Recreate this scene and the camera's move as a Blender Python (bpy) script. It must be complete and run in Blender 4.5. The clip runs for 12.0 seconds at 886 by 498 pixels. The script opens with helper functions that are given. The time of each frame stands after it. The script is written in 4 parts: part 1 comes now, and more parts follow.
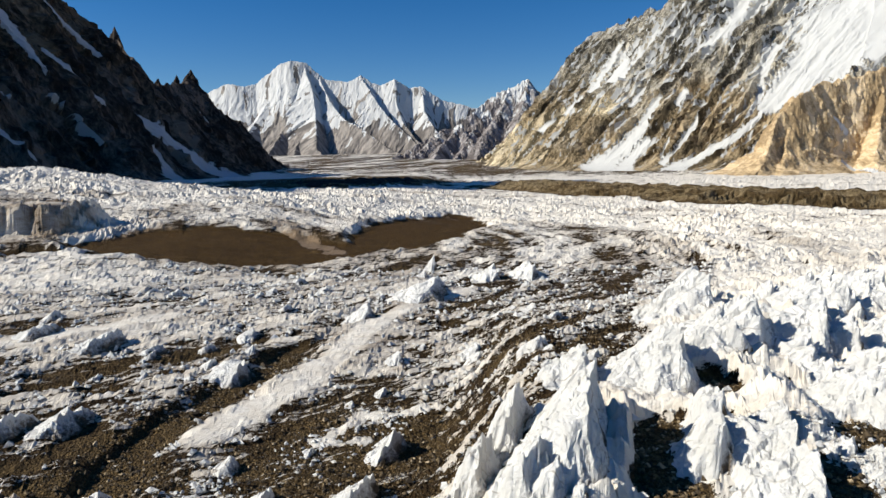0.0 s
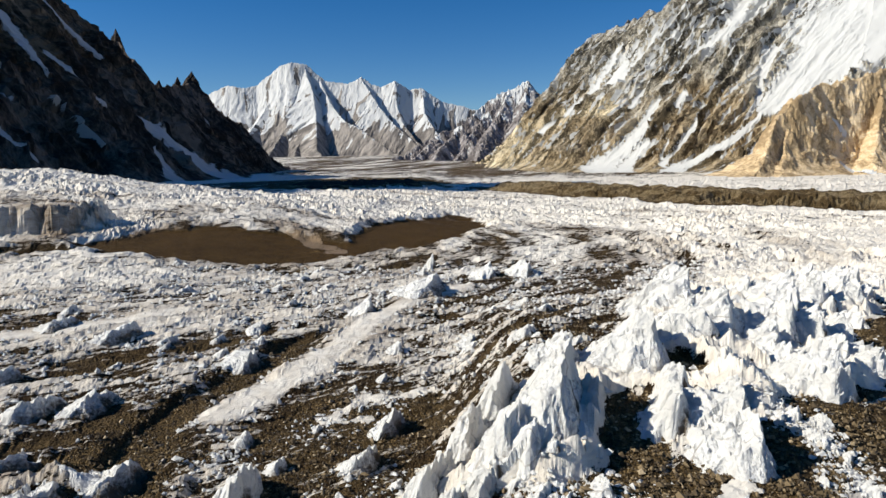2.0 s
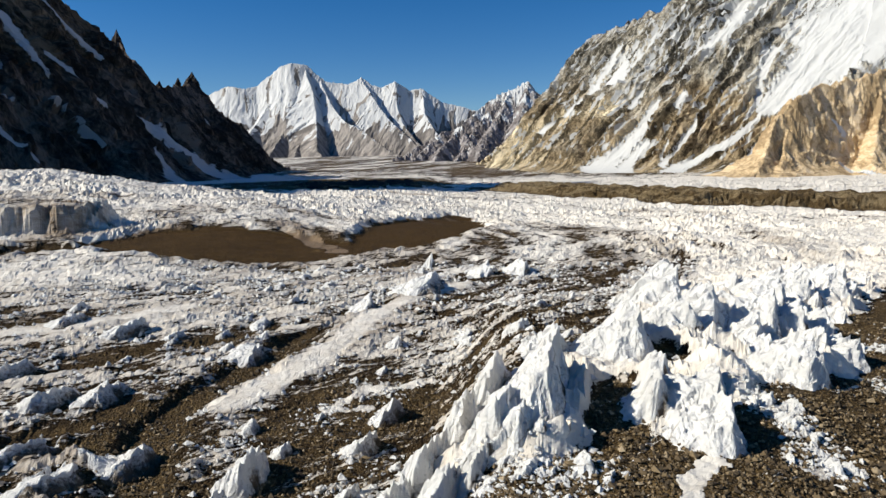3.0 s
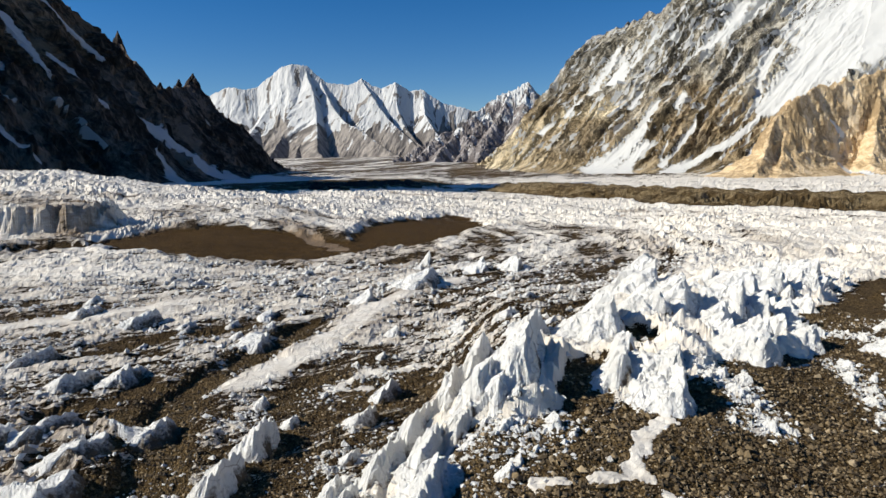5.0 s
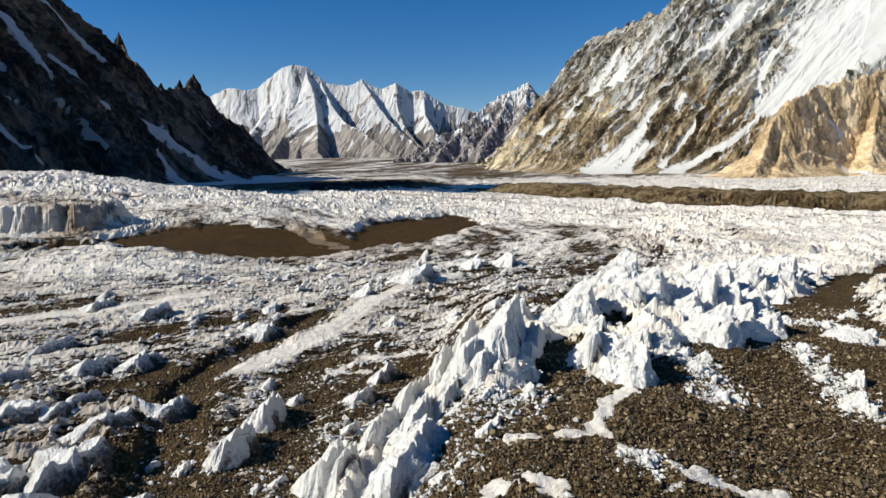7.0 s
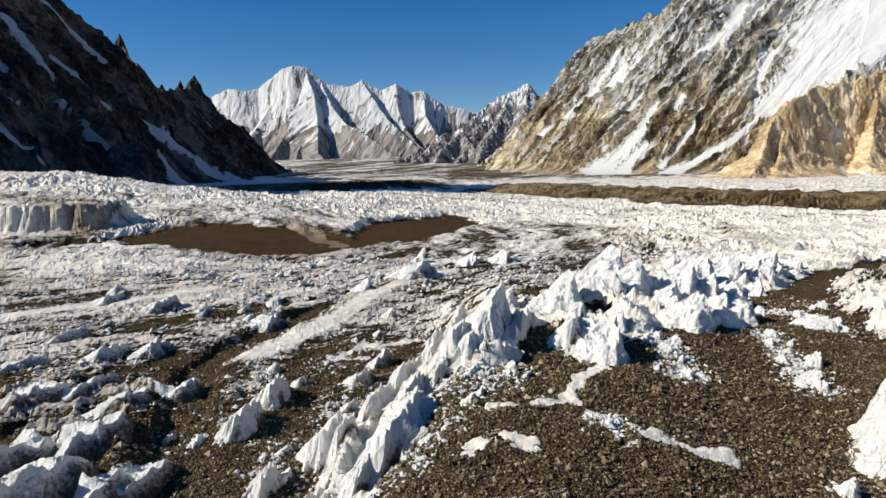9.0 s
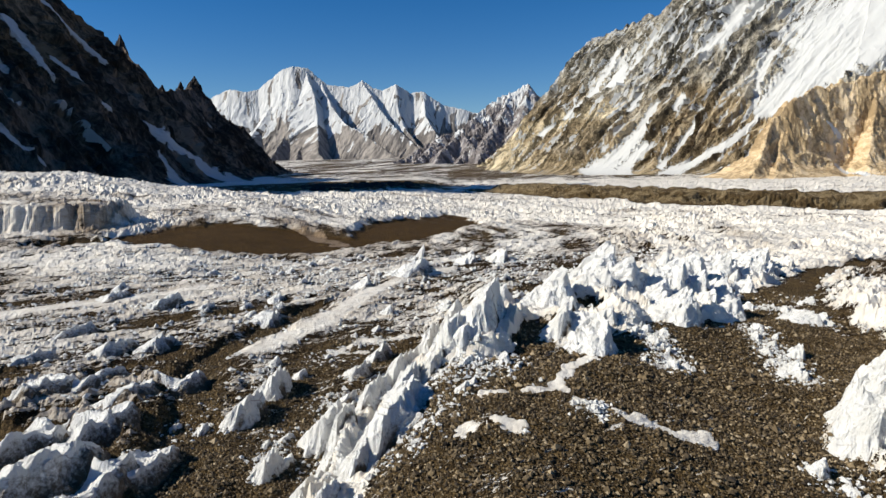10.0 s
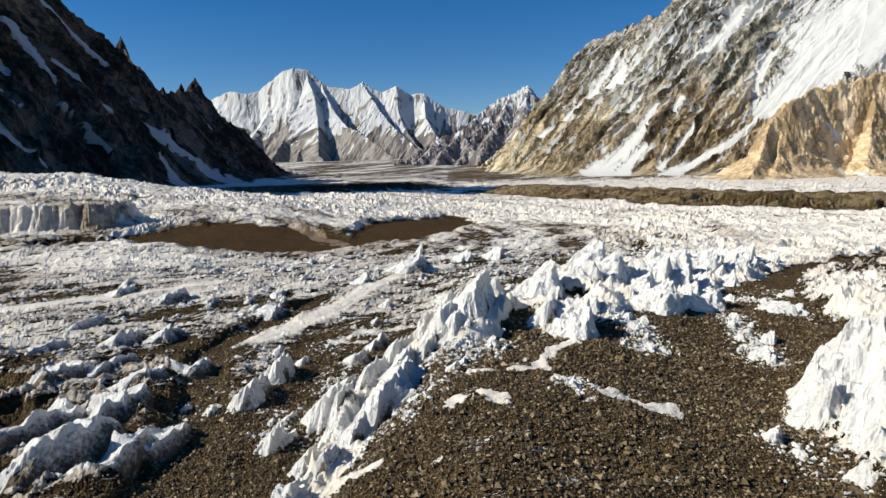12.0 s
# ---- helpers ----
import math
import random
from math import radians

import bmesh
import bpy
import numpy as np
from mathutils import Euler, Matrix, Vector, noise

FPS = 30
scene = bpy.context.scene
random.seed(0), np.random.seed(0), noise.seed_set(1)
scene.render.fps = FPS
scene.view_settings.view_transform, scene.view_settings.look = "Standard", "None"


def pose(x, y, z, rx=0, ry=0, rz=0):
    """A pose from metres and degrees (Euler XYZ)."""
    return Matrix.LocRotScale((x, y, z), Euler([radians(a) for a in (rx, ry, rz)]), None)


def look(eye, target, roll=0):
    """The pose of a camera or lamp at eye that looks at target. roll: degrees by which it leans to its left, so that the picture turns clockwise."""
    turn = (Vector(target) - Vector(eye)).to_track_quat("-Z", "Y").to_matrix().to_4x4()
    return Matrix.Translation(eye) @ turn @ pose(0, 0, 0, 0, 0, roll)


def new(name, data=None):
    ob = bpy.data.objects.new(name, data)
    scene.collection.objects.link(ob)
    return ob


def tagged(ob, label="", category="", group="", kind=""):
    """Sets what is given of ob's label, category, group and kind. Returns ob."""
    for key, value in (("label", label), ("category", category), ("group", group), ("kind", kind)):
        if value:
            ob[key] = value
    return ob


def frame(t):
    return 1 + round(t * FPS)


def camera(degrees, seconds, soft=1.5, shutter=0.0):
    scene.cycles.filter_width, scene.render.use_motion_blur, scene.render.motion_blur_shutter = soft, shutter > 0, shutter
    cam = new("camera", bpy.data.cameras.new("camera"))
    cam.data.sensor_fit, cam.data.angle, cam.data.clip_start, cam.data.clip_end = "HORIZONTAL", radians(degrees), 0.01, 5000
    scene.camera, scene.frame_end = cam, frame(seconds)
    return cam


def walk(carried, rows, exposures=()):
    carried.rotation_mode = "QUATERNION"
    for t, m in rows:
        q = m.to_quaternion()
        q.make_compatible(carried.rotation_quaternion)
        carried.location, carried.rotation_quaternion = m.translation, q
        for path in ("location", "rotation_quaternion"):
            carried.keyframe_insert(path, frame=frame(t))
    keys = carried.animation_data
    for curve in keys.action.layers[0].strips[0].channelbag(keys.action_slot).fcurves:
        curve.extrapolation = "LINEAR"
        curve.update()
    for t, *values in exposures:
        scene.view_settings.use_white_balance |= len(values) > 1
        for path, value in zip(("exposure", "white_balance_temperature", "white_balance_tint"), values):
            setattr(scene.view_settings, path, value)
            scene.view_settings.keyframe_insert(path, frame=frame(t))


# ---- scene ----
cam = camera(72.0, 12.0)

PATH = [
    (0.0, pose(-0.865, 3.825, 10.219, 81.856, 0, 0.314) @ pose(0, 0, 0, 0, 0, -1.050)),
    (1.0, pose(-0.772, 2.506, 10.238, 81.935, 0, 0.322) @ pose(0, 0, 0, 0, 0, -1.051)),
    (2.0, pose(-0.637, 1.034, 10.255, 81.997, 0, 0.334) @ pose(0, 0, 0, 0, 0, -1.055)),
    (3.0, pose(-0.467, -0.529, 10.268, 82.044, 0, 0.348) @ pose(0, 0, 0, 0, 0, -1.062)),
    (4.0, pose(-0.268, -2.129, 10.275, 82.080, 0, 0.365) @ pose(0, 0, 0, 0, 0, -1.072)),
    (5.0, pose(-0.048, -3.723, 10.274, 82.109, 0, 0.382) @ pose(0, 0, 0, 0, 0, -1.085)),
    (6.0, pose(0.188, -5.277, 10.262, 82.134, 0, 0.400) @ pose(0, 0, 0, 0, 0, -1.100)),
    (7.0, pose(0.433, -6.766, 10.236, 82.160, 0, 0.418) @ pose(0, 0, 0, 0, 0, -1.118)),
    (8.0, pose(0.680, -8.174, 10.196, 82.189, 0, 0.436) @ pose(0, 0, 0, 0, 0, -1.139)),
    (9.0, pose(0.923, -9.496, 10.137, 82.225, 0, 0.454) @ pose(0, 0, 0, 0, 0, -1.163)),
    (10.0, pose(1.156, -10.734, 10.059, 82.273, 0, 0.469) @ pose(0, 0, 0, 0, 0, -1.189)),
    (11.0, pose(1.370, -11.901, 9.958, 82.335, 0, 0.483) @ pose(0, 0, 0, 0, 0, -1.219)),
    (12.0, pose(1.561, -13.021, 9.833, 82.416, 0, 0.494) @ pose(0, 0, 0, 0, 0, -1.251)),
]
walk(cam, PATH)

# ---- light ----
world = bpy.data.worlds.new("sky")
scene.world = world
world.use_nodes = True
SUN_AZ, SUN_EL = radians(-100), radians(36)      # azimuth from +y, clockwise; the sun stands to the left
wn = world.node_tree.nodes
sky = wn.new("ShaderNodeTexSky")
sky.sky_type = 'NISHITA'
sky.sun_disc = False
sky.sun_elevation = SUN_EL
sky.sun_rotation = SUN_AZ
sky.altitude = 2200
sky.air_density, sky.dust_density, sky.ozone_density = 1.15, 0.1, 3.5
wn["Background"].inputs[1].default_value = 0.071
tone = wn.new("ShaderNodeHueSaturation")
tone.inputs["Saturation"].default_value = 1.38
tone.inputs["Hue"].default_value = 0.507
world.node_tree.links.new(sky.outputs[0], tone.inputs["Color"])
world.node_tree.links.new(tone.outputs[0], wn["Background"].inputs[0])
sun = new("sun", bpy.data.lights.new("sun", 'SUN'))
sun.data.energy, sun.data.angle, sun.data.color = 5.0, radians(0.53), (1.0, 0.957, 0.85)
sun_dir = Vector((math.sin(SUN_AZ) * math.cos(SUN_EL), math.cos(SUN_AZ) * math.cos(SUN_EL), math.sin(SUN_EL)))
sun.matrix_world = look(sun_dir * 100, (0, 0, 0))
scene.view_settings.exposure = 0.35


# ---- noise on arrays ----
rng = np.random.RandomState(7)
PERM = np.concatenate([rng.permutation(512)] * 3)
GRAD = np.stack([np.cos(np.arange(512) * 2.399963), np.sin(np.arange(512) * 2.399963)], 1)


def perlin(x, y, seed=0):
    x, y = np.asarray(x, float) + seed * 17.31, np.asarray(y, float) + seed * 9.77
    xi, yi = np.floor(x).astype(int), np.floor(y).astype(int)
    fx, fy = x - xi, y - yi
    u, v = fx * fx * fx * (fx * (fx * 6 - 15) + 10), fy * fy * fy * (fy * (fy * 6 - 15) + 10)

    def g(i, j):
        k = PERM[PERM[(xi + i) & 511] + ((yi + j) & 511)]
        return GRAD[k, 0] * (fx - i) + GRAD[k, 1] * (fy - j)
    a = g(0, 0) * (1 - u) + g(1, 0) * u
    b = g(0, 1) * (1 - u) + g(1, 1) * u
    return 1.5 * (a * (1 - v) + b * v)


def fbm(x, y, octaves=4, seed=0, gain=0.5):
    total, amp = 0, 1.0
    for i in range(octaves):
        total = total + amp * perlin(x * 2.03 ** i, y * 2.03 ** i, seed + i)
        amp *= gain
    return total


def ridged(x, y, octaves=4, seed=0, gain=0.5):
    total, amp, weight = 0, 1.0, 1.0
    for i in range(octaves):
        n = (1 - np.abs(perlin(x * 2.07 ** i, y * 2.07 ** i, seed + i))) ** 2
        total = total + amp * n * weight
        weight = np.clip(n * 1.4, 0, 1)
        amp *= gain
    return total


def ss(a, b, v):
    t = np.clip((v - a) / (b - a), 0, 1)
    return t * t * (3 - 2 * t)


def line_field(x, y, pts):
    """Distance to a polyline in plan, arc length and values of the nearest point, and the side."""
    best = np.full(np.shape(x), 1e9)
    arc = np.zeros(np.shape(x))
    val = np.zeros(np.shape(x))
    side = np.zeros(np.shape(x))
    run = 0.0
    for p, q in zip(pts[:-1], pts[1:]):
        dx, dy = q[0] - p[0], q[1] - p[1]
        n = math.hypot(dx, dy)
        t = np.clip(((x - p[0]) * dx + (y - p[1]) * dy) / n ** 2, 0, 1)
        d = np.hypot(x - p[0] - t * dx, y - p[1] - t * dy)
        near = d < best
        best = np.where(near, d, best)
        arc = np.where(near, run + t * n, arc)
        if len(p) > 2:
            val = np.where(near, p[2] + t * (q[2] - p[2]), val)
        side = np.where(near, (dx * (y - p[1]) - dy * (x - p[0])) / n, side)
        run += n
    return best, arc, val, side


def blob(x, y, cx, cy, rx, ry, turn=0.0):
    c, s = math.cos(radians(turn)), math.sin(radians(turn))
    u, v = ((x - cx) * c + (y - cy) * s) / rx, (-(x - cx) * s + (y - cy) * c) / ry
    return np.sqrt(u * u + v * v)


# ---- materials ----
def shader(name):
    m = bpy.data.materials.new(name)
    m.use_nodes = True
    nt = m.node_tree
    b = nt.nodes["Principled BSDF"]

    def node(kind, **sets):
        n = nt.nodes.new(kind)
        for key, value in sets.items():
            if key in n.inputs:
                n.inputs[key].default_value = value
        return n

    def link(a, c):
        nt.links.new(a, c)
    return m, nt, b, node, link


def ramp(node, stops):
    n = node("ShaderNodeValToRGB")
    e = n.color_ramp.elements
    while len(e) < len(stops):
        e.new(0.5)
    for k, (pos, col) in zip(e, stops):
        k.position, k.color = pos, (*col, 1)
    return n


def mixrgb(node, link, fac, a, b, mode='MIX'):
    n = node("ShaderNodeMix")
    n.data_type, n.blend_type = 'RGBA', mode
    for sock, v in ((n.inputs[0], fac), (n.inputs[6], a), (n.inputs[7], b)):
        if hasattr(v, "is_linked"):
            link(v, sock)
        elif isinstance(v, tuple):
            sock.default_value = (*v, 1)
        else:
            sock.default_value = v
    return n.outputs[2]


def calc(node, link, op, a, b=0.0, c=0.0):
    n = node("ShaderNodeMath")
    n.operation = op
    for sock, v in zip(n.inputs, (a, b, c)):
        if hasattr(v, "is_linked"):
            link(v, sock)
        else:
            sock.default_value = v
    return n.outputs[0]


def noise_tex(node, link, co, scale, detail=5.0, rough=0.6):
    n = node("ShaderNodeTexNoise", Scale=scale, Detail=detail, Roughness=rough)
    link(co, n.inputs["Vector"])
    return n.outputs["Fac"]


def gravel_colour(node, link, co):
    v1 = node("ShaderNodeTexVoronoi", Scale=8.0)
    v2 = node("ShaderNodeTexVoronoi", Scale=23.0)
    link(co, v1.inputs["Vector"])
    link(co, v2.inputs["Vector"])
    sep = node("ShaderNodeSeparateColor")
    link(v1.outputs["Color"], sep.inputs[0])
    sep2 = node("ShaderNodeSeparateColor")
    link(v2.outputs["Color"], sep2.inputs[0])
    stones = ramp(node, [(0.0, (0.02, 0.013, 0.006)), (0.45, (0.076, 0.052, 0.024)), (0.8, (0.145, 0.102, 0.049)), (1.0, (0.27, 0.2, 0.11))])
    link(calc(node, link, 'ADD', calc(node, link, 'MULTIPLY', sep.outputs[0], 0.5), calc(node, link, 'MULTIPLY', sep2.outputs[1], 0.5)), stones.inputs[0])
    broad = ramp(node, [(0.3, (0.75, 0.7, 0.62)), (0.7, (1.15, 1.1, 1.0))])
    link(noise_tex(node, link, co, 0.25, 4), broad.inputs[0])
    col = mixrgb(node, link, 1.0, stones.outputs[0], broad.outputs[0], 'MULTIPLY')
    h = calc(node, link, 'ADD', calc(node, link, 'MULTIPLY', v1.outputs["Distance"], -1.0), calc(node, link, 'MULTIPLY', v2.outputs["Distance"], -0.4))
    return col, h


def make_ground():
    m, nt, b, node, link = shader("glacier_surface")
    geo = node("ShaderNodeNewGeometry")
    co = geo.outputs["Position"]
    deb = node("ShaderNodeAttribute")
    deb.attribute_name = "debris"
    gri = node("ShaderNodeAttribute")
    gri.attribute_name = "grime_shade"
    turn = node("ShaderNodeMapping")
    turn.inputs["Rotation"].default_value = (0, 0, radians(-32))
    link(co, turn.inputs[0])
    flow = node("ShaderNodeMapping")
    flow.inputs["Scale"].default_value = (0.38, 1.6, 1.2)
    link(turn.outputs[0], flow.inputs[0])
    fine = noise_tex(node, link, flow.outputs[0], 1.15, 8, 0.68)
    finer = noise_tex(node, link, flow.outputs[0], 7.0, 5, 0.7)
    wob = calc(node, link, 'ADD', calc(node, link, 'MULTIPLY_ADD', fine, 3.6, -1.8), calc(node, link, 'MULTIPLY_ADD', finer, 1.6, -0.8))
    loose = calc(node, link, 'MULTIPLY', deb.outputs["Fac"], calc(node, link, 'SUBTRACT', 1.25, deb.outputs["Fac"]))
    loose = calc(node, link, 'MAXIMUM', calc(node, link, 'MULTIPLY_ADD', loose, 1.6, 0.35), 0.2)
    mask = calc(node, link, 'MULTIPLY_ADD', wob, loose, deb.outputs["Fac"])
    edge = node("ShaderNodeMapRange")
    edge.interpolation_type = 'SMOOTHSTEP'
    link(mask, edge.inputs[0])
    edge.inputs[1].default_value, edge.inputs[2].default_value = 0.475, 0.535
    # ice: white crust, grey-brown grime in it
    ice = ramp(node, [(0.3, (0.60, 0.54, 0.455)), (0.6, (0.75, 0.705, 0.625))])
    link(noise_tex(node, link, co, 0.9, 5), ice.inputs[0])
    g2 = calc(node, link, 'ADD', gri.outputs["Fac"], calc(node, link, 'MULTIPLY', wob, 0.3))
    gr = node("ShaderNodeMapRange")
    link(g2, gr.inputs[0])
    gr.inputs[1].default_value, gr.inputs[2].default_value = 0.0, 1.0
    icecol = mixrgb(node, link, gr.outputs[0], ice.outputs[0], (0.2, 0.14, 0.084))
    gcol, gh = gravel_colour(node, link, co)
    # thin grit is darker, its own tone plus the small shadows of the hollows
    thin = node("ShaderNodeMapRange")
    link(deb.outputs["Fac"], thin.inputs[0])
    thin.inputs[1].default_value, thin.inputs[2].default_value = 0.62, 0.98
    gcol = mixrgb(node, link, thin.outputs[0], mixrgb(node, link, 1.0, gcol, (0.42, 0.38, 0.35), 'MULTIPLY'), gcol)
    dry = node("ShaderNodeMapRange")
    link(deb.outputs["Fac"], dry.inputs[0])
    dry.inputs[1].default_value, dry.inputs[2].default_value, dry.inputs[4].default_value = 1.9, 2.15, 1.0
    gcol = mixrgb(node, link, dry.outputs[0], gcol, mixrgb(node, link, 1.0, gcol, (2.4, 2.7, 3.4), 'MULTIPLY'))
    # near black of the far mound: dark debris with the mountain's shadow painted in
    shaded_debris = node("ShaderNodeMapRange")
    link(calc(node, link, 'MULTIPLY_ADD', wob, 0.12, deb.outputs["Fac"]), shaded_debris.inputs[0])
    shaded_debris.inputs[1].default_value, shaded_debris.inputs[2].default_value = 2.6, 3.0
    gcol = mixrgb(node, link, shaded_debris.outputs[0], gcol, (0.016, 0.013, 0.011))
    silt = node("ShaderNodeMapRange")
    link(gri.outputs["Fac"], silt.inputs[0])
    silt.inputs[1].default_value, silt.inputs[2].default_value = 1.6, 2.2
    gcol = mixrgb(node, link, silt.outputs[0], gcol, mixrgb(node, link, 1.0, gcol, (0.72, 0.6, 0.36), 'MULTIPLY'))
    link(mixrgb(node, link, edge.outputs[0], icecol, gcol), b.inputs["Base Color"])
    rough = calc(node, link, 'MULTIPLY_ADD', edge.outputs[0], 0.35, 0.55)
    link(rough, b.inputs["Roughness"])
    b.inputs["Specular IOR Level"].default_value = 0.12
    hmix = node("ShaderNodeMix")
    link(edge.outputs[0], hmix.inputs[0])
    link(calc(node, link, 'ADD', fine, calc(node, link, 'MULTIPLY', finer, 0.22)), hmix.inputs[2])
    link(gh, hmix.inputs[3])
    bump = node("ShaderNodeBump", Strength=1.0, Distance=0.22)
    link(hmix.outputs[0], bump.inputs["Height"])
    link(bump.outputs[0], b.inputs["Normal"])
    return m


def make_ice():
    m, nt, b, node, link = shader("glacier_ice")
    geo = node("ShaderNodeNewGeometry")
    co = geo.outputs["Position"]
    big, fine = noise_tex(node, link, co, 0.8, 5), noise_tex(node, link, co, 5.0, 6, 0.7)
    stretch = node("ShaderNodeMapping")
    stretch.inputs["Scale"].default_value = (3.0, 3.0, 0.35)
    link(co, stretch.inputs[0])
    runs = noise_tex(node, link, stretch.outputs[0], 1.2, 6, 0.65)
    base = ramp(node, [(0.32, (0.63, 0.615, 0.575)), (0.6, (0.73, 0.72, 0.69))])
    link(big, base.inputs[0])
    dirt = node("ShaderNodeMapRange")
    dirt.inputs[1].default_value, dirt.inputs[2].default_value, dirt.inputs[4].default_value = 0.58, 0.78, 0.6
    link(runs, dirt.inputs[0])
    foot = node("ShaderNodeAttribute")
    foot.attribute_name = "grime_shade"
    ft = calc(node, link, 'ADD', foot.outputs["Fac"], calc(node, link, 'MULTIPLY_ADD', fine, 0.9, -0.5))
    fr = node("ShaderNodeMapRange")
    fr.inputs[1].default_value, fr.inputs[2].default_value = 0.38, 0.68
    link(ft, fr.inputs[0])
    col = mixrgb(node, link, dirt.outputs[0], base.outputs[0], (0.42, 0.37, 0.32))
    # brown of the dirt, which also paints shade on the sheer flanks
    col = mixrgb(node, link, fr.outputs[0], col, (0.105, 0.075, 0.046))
    crack = node("ShaderNodeTexVoronoi", Scale=0.75)
    crack.feature = 'DISTANCE_TO_EDGE'
    bent = node("ShaderNodeMix")
    bent.data_type = 'VECTOR'
    bent.inputs[0].default_value = 0.22
    swirl = node("ShaderNodeTexNoise", Scale=1.6, Detail=4.0)
    link(co, swirl.inputs["Vector"])
    link(co, bent.inputs[4])
    link(swirl.outputs["Color"], bent.inputs[5])
    link(bent.outputs[1], crack.inputs["Vector"])
    seam = node("ShaderNodeMapRange")
    seam.inputs[1].default_value, seam.inputs[2].default_value, seam.inputs[3].default_value, seam.inputs[4].default_value = 0.0, 0.022, 0.75, 0.0
    link(crack.outputs["Distance"], seam.inputs[0])
    some = node("ShaderNodeMapRange")
    some.inputs[1].default_value, some.inputs[2].default_value = 0.48, 0.62
    link(big, some.inputs[0])
    col = mixrgb(node, link, calc(node, link, 'MULTIPLY', seam.outputs[0], some.outputs[0]), col, (0.20, 0.155, 0.11))
    link(col, b.inputs["Base Color"])
    b.inputs["Roughness"].default_value = 0.5
    b.inputs["Specular IOR Level"].default_value = 0.3
    b.inputs["Subsurface Weight"].default_value = 0.0
    bump = node("ShaderNodeBump", Strength=0.9, Distance=0.22)
    link(calc(node, link, 'ADD', runs, calc(node, link, 'MULTIPLY', fine, 0.6)), bump.inputs["Height"])
    link(bump.outputs[0], b.inputs["Normal"])
    return m


def make_rock(name, dark, mid, light, snow_col=(0.56, 0.56, 0.55), grain=0.02, bump_m=3.0, thin=1.0, brown=(0.84, 0.72, 0.55), tan=(1.45, 1.34, 1.12)):
    m, nt, b, node, link = shader(name)
    flow = []
    for key in ("across", "down"):
        at = node("ShaderNodeAttribute")
        at.attribute_name = key
        flow.append(at.outputs["Fac"])
    sheet = node("ShaderNodeCombineXYZ")
    link(flow[0], sheet.inputs[0])
    link(calc(node, link, 'MULTIPLY', flow[1], thin), sheet.inputs[1])
    co = sheet.outputs[0]
    loose = node("ShaderNodeCombineXYZ")
    link(flow[0], loose.inputs[0])
    link(calc(node, link, 'MULTIPLY', flow[1], 0.5), loose.inputs[1])
    sn = node("ShaderNodeAttribute")
    sn.attribute_name = "snow"
    bands = node("ShaderNodeAttribute")
    bands.attribute_name = "bands"
    n1, n2 = noise_tex(node, link, co, grain, 10, 0.68), noise_tex(node, link, co, grain * 5, 8, 0.75)
    n3 = noise_tex(node, link, loose.outputs[0], grain * 3.5, 8, 0.72)
    s = calc(node, link, 'ADD', calc(node, link, 'MULTIPLY', n1, 0.4), calc(node, link, 'MULTIPLY', n2, 0.6))
    rock = ramp(node, [(0.43, dark), (0.5, mid), (0.575, light)])
    link(calc(node, link, 'MULTIPLY_ADD', bands.outputs["Fac"], 0.10, s), rock.inputs[0])
    warm = node("ShaderNodeAttribute")
    warm.attribute_name = "warm"
    tint = ramp(node, [(0.0, (1, 1, 1)), (0.5, brown), (1.0, tan)])
    link(calc(node, link, 'MULTIPLY', warm.outputs["Fac"], 0.5), tint.inputs[0])
    stone = mixrgb(node, link, 1.0, rock.outputs[0], tint.outputs[0], 'MULTIPLY')
    e = calc(node, link, 'ADD', sn.outputs["Fac"], calc(node, link, 'MULTIPLY_ADD', n3, 1.4, -0.7))
    edge = node("ShaderNodeMapRange")
    edge.interpolation_type = 'SMOOTHSTEP'
    edge.inputs[1].default_value, edge.inputs[2].default_value = 0.475, 0.535
    link(e, edge.inputs[0])
    link(mixrgb(node, link, edge.outputs[0], stone, snow_col), b.inputs["Base Color"])
    b.inputs["Roughness"].default_value = 0.85
    b.inputs["Specular IOR Level"].default_value = 0.15
    bump = node("ShaderNodeBump", Strength=0.9, Distance=bump_m)
    inv = calc(node, link, 'SUBTRACT', 1.0, calc(node, link, 'MULTIPLY', edge.outputs[0], 0.85))
    link(calc(node, link, 'MULTIPLY', s, inv), bump.inputs["Height"])
    link(bump.outputs[0], b.inputs["Normal"])
    return m


M_GROUND = make_ground()
M_ICE = make_ice()
# M_DARK: part of the left flank's shade is put into this low rock colour
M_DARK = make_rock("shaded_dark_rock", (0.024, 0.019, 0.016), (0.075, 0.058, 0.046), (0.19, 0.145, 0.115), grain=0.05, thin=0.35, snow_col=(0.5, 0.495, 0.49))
M_RIGHT = make_rock("brown_grey_rock", (0.09, 0.08, 0.06), (0.365, 0.325, 0.25), (0.62, 0.575, 0.48), grain=0.12, bump_m=8, thin=0.35, snow_col=(0.5, 0.5, 0.485))
M_OCHRE = make_rock("ochre_rock", (0.30, 0.215, 0.12), (0.54, 0.40, 0.235), (0.68, 0.54, 0.36), grain=0.04, bump_m=4, thin=0.8)
M_MID = make_rock("grey_brown_rock", (0.12, 0.105, 0.10), (0.23, 0.205, 0.195), (0.38, 0.35, 0.335), grain=0.012, bump_m=6, thin=0.4)
M_FAR = make_rock("far_bluish_rock", (0.12, 0.108, 0.10), (0.20, 0.178, 0.16), (0.33, 0.295, 0.26), grain=0.008, bump_m=6, thin=0.4)


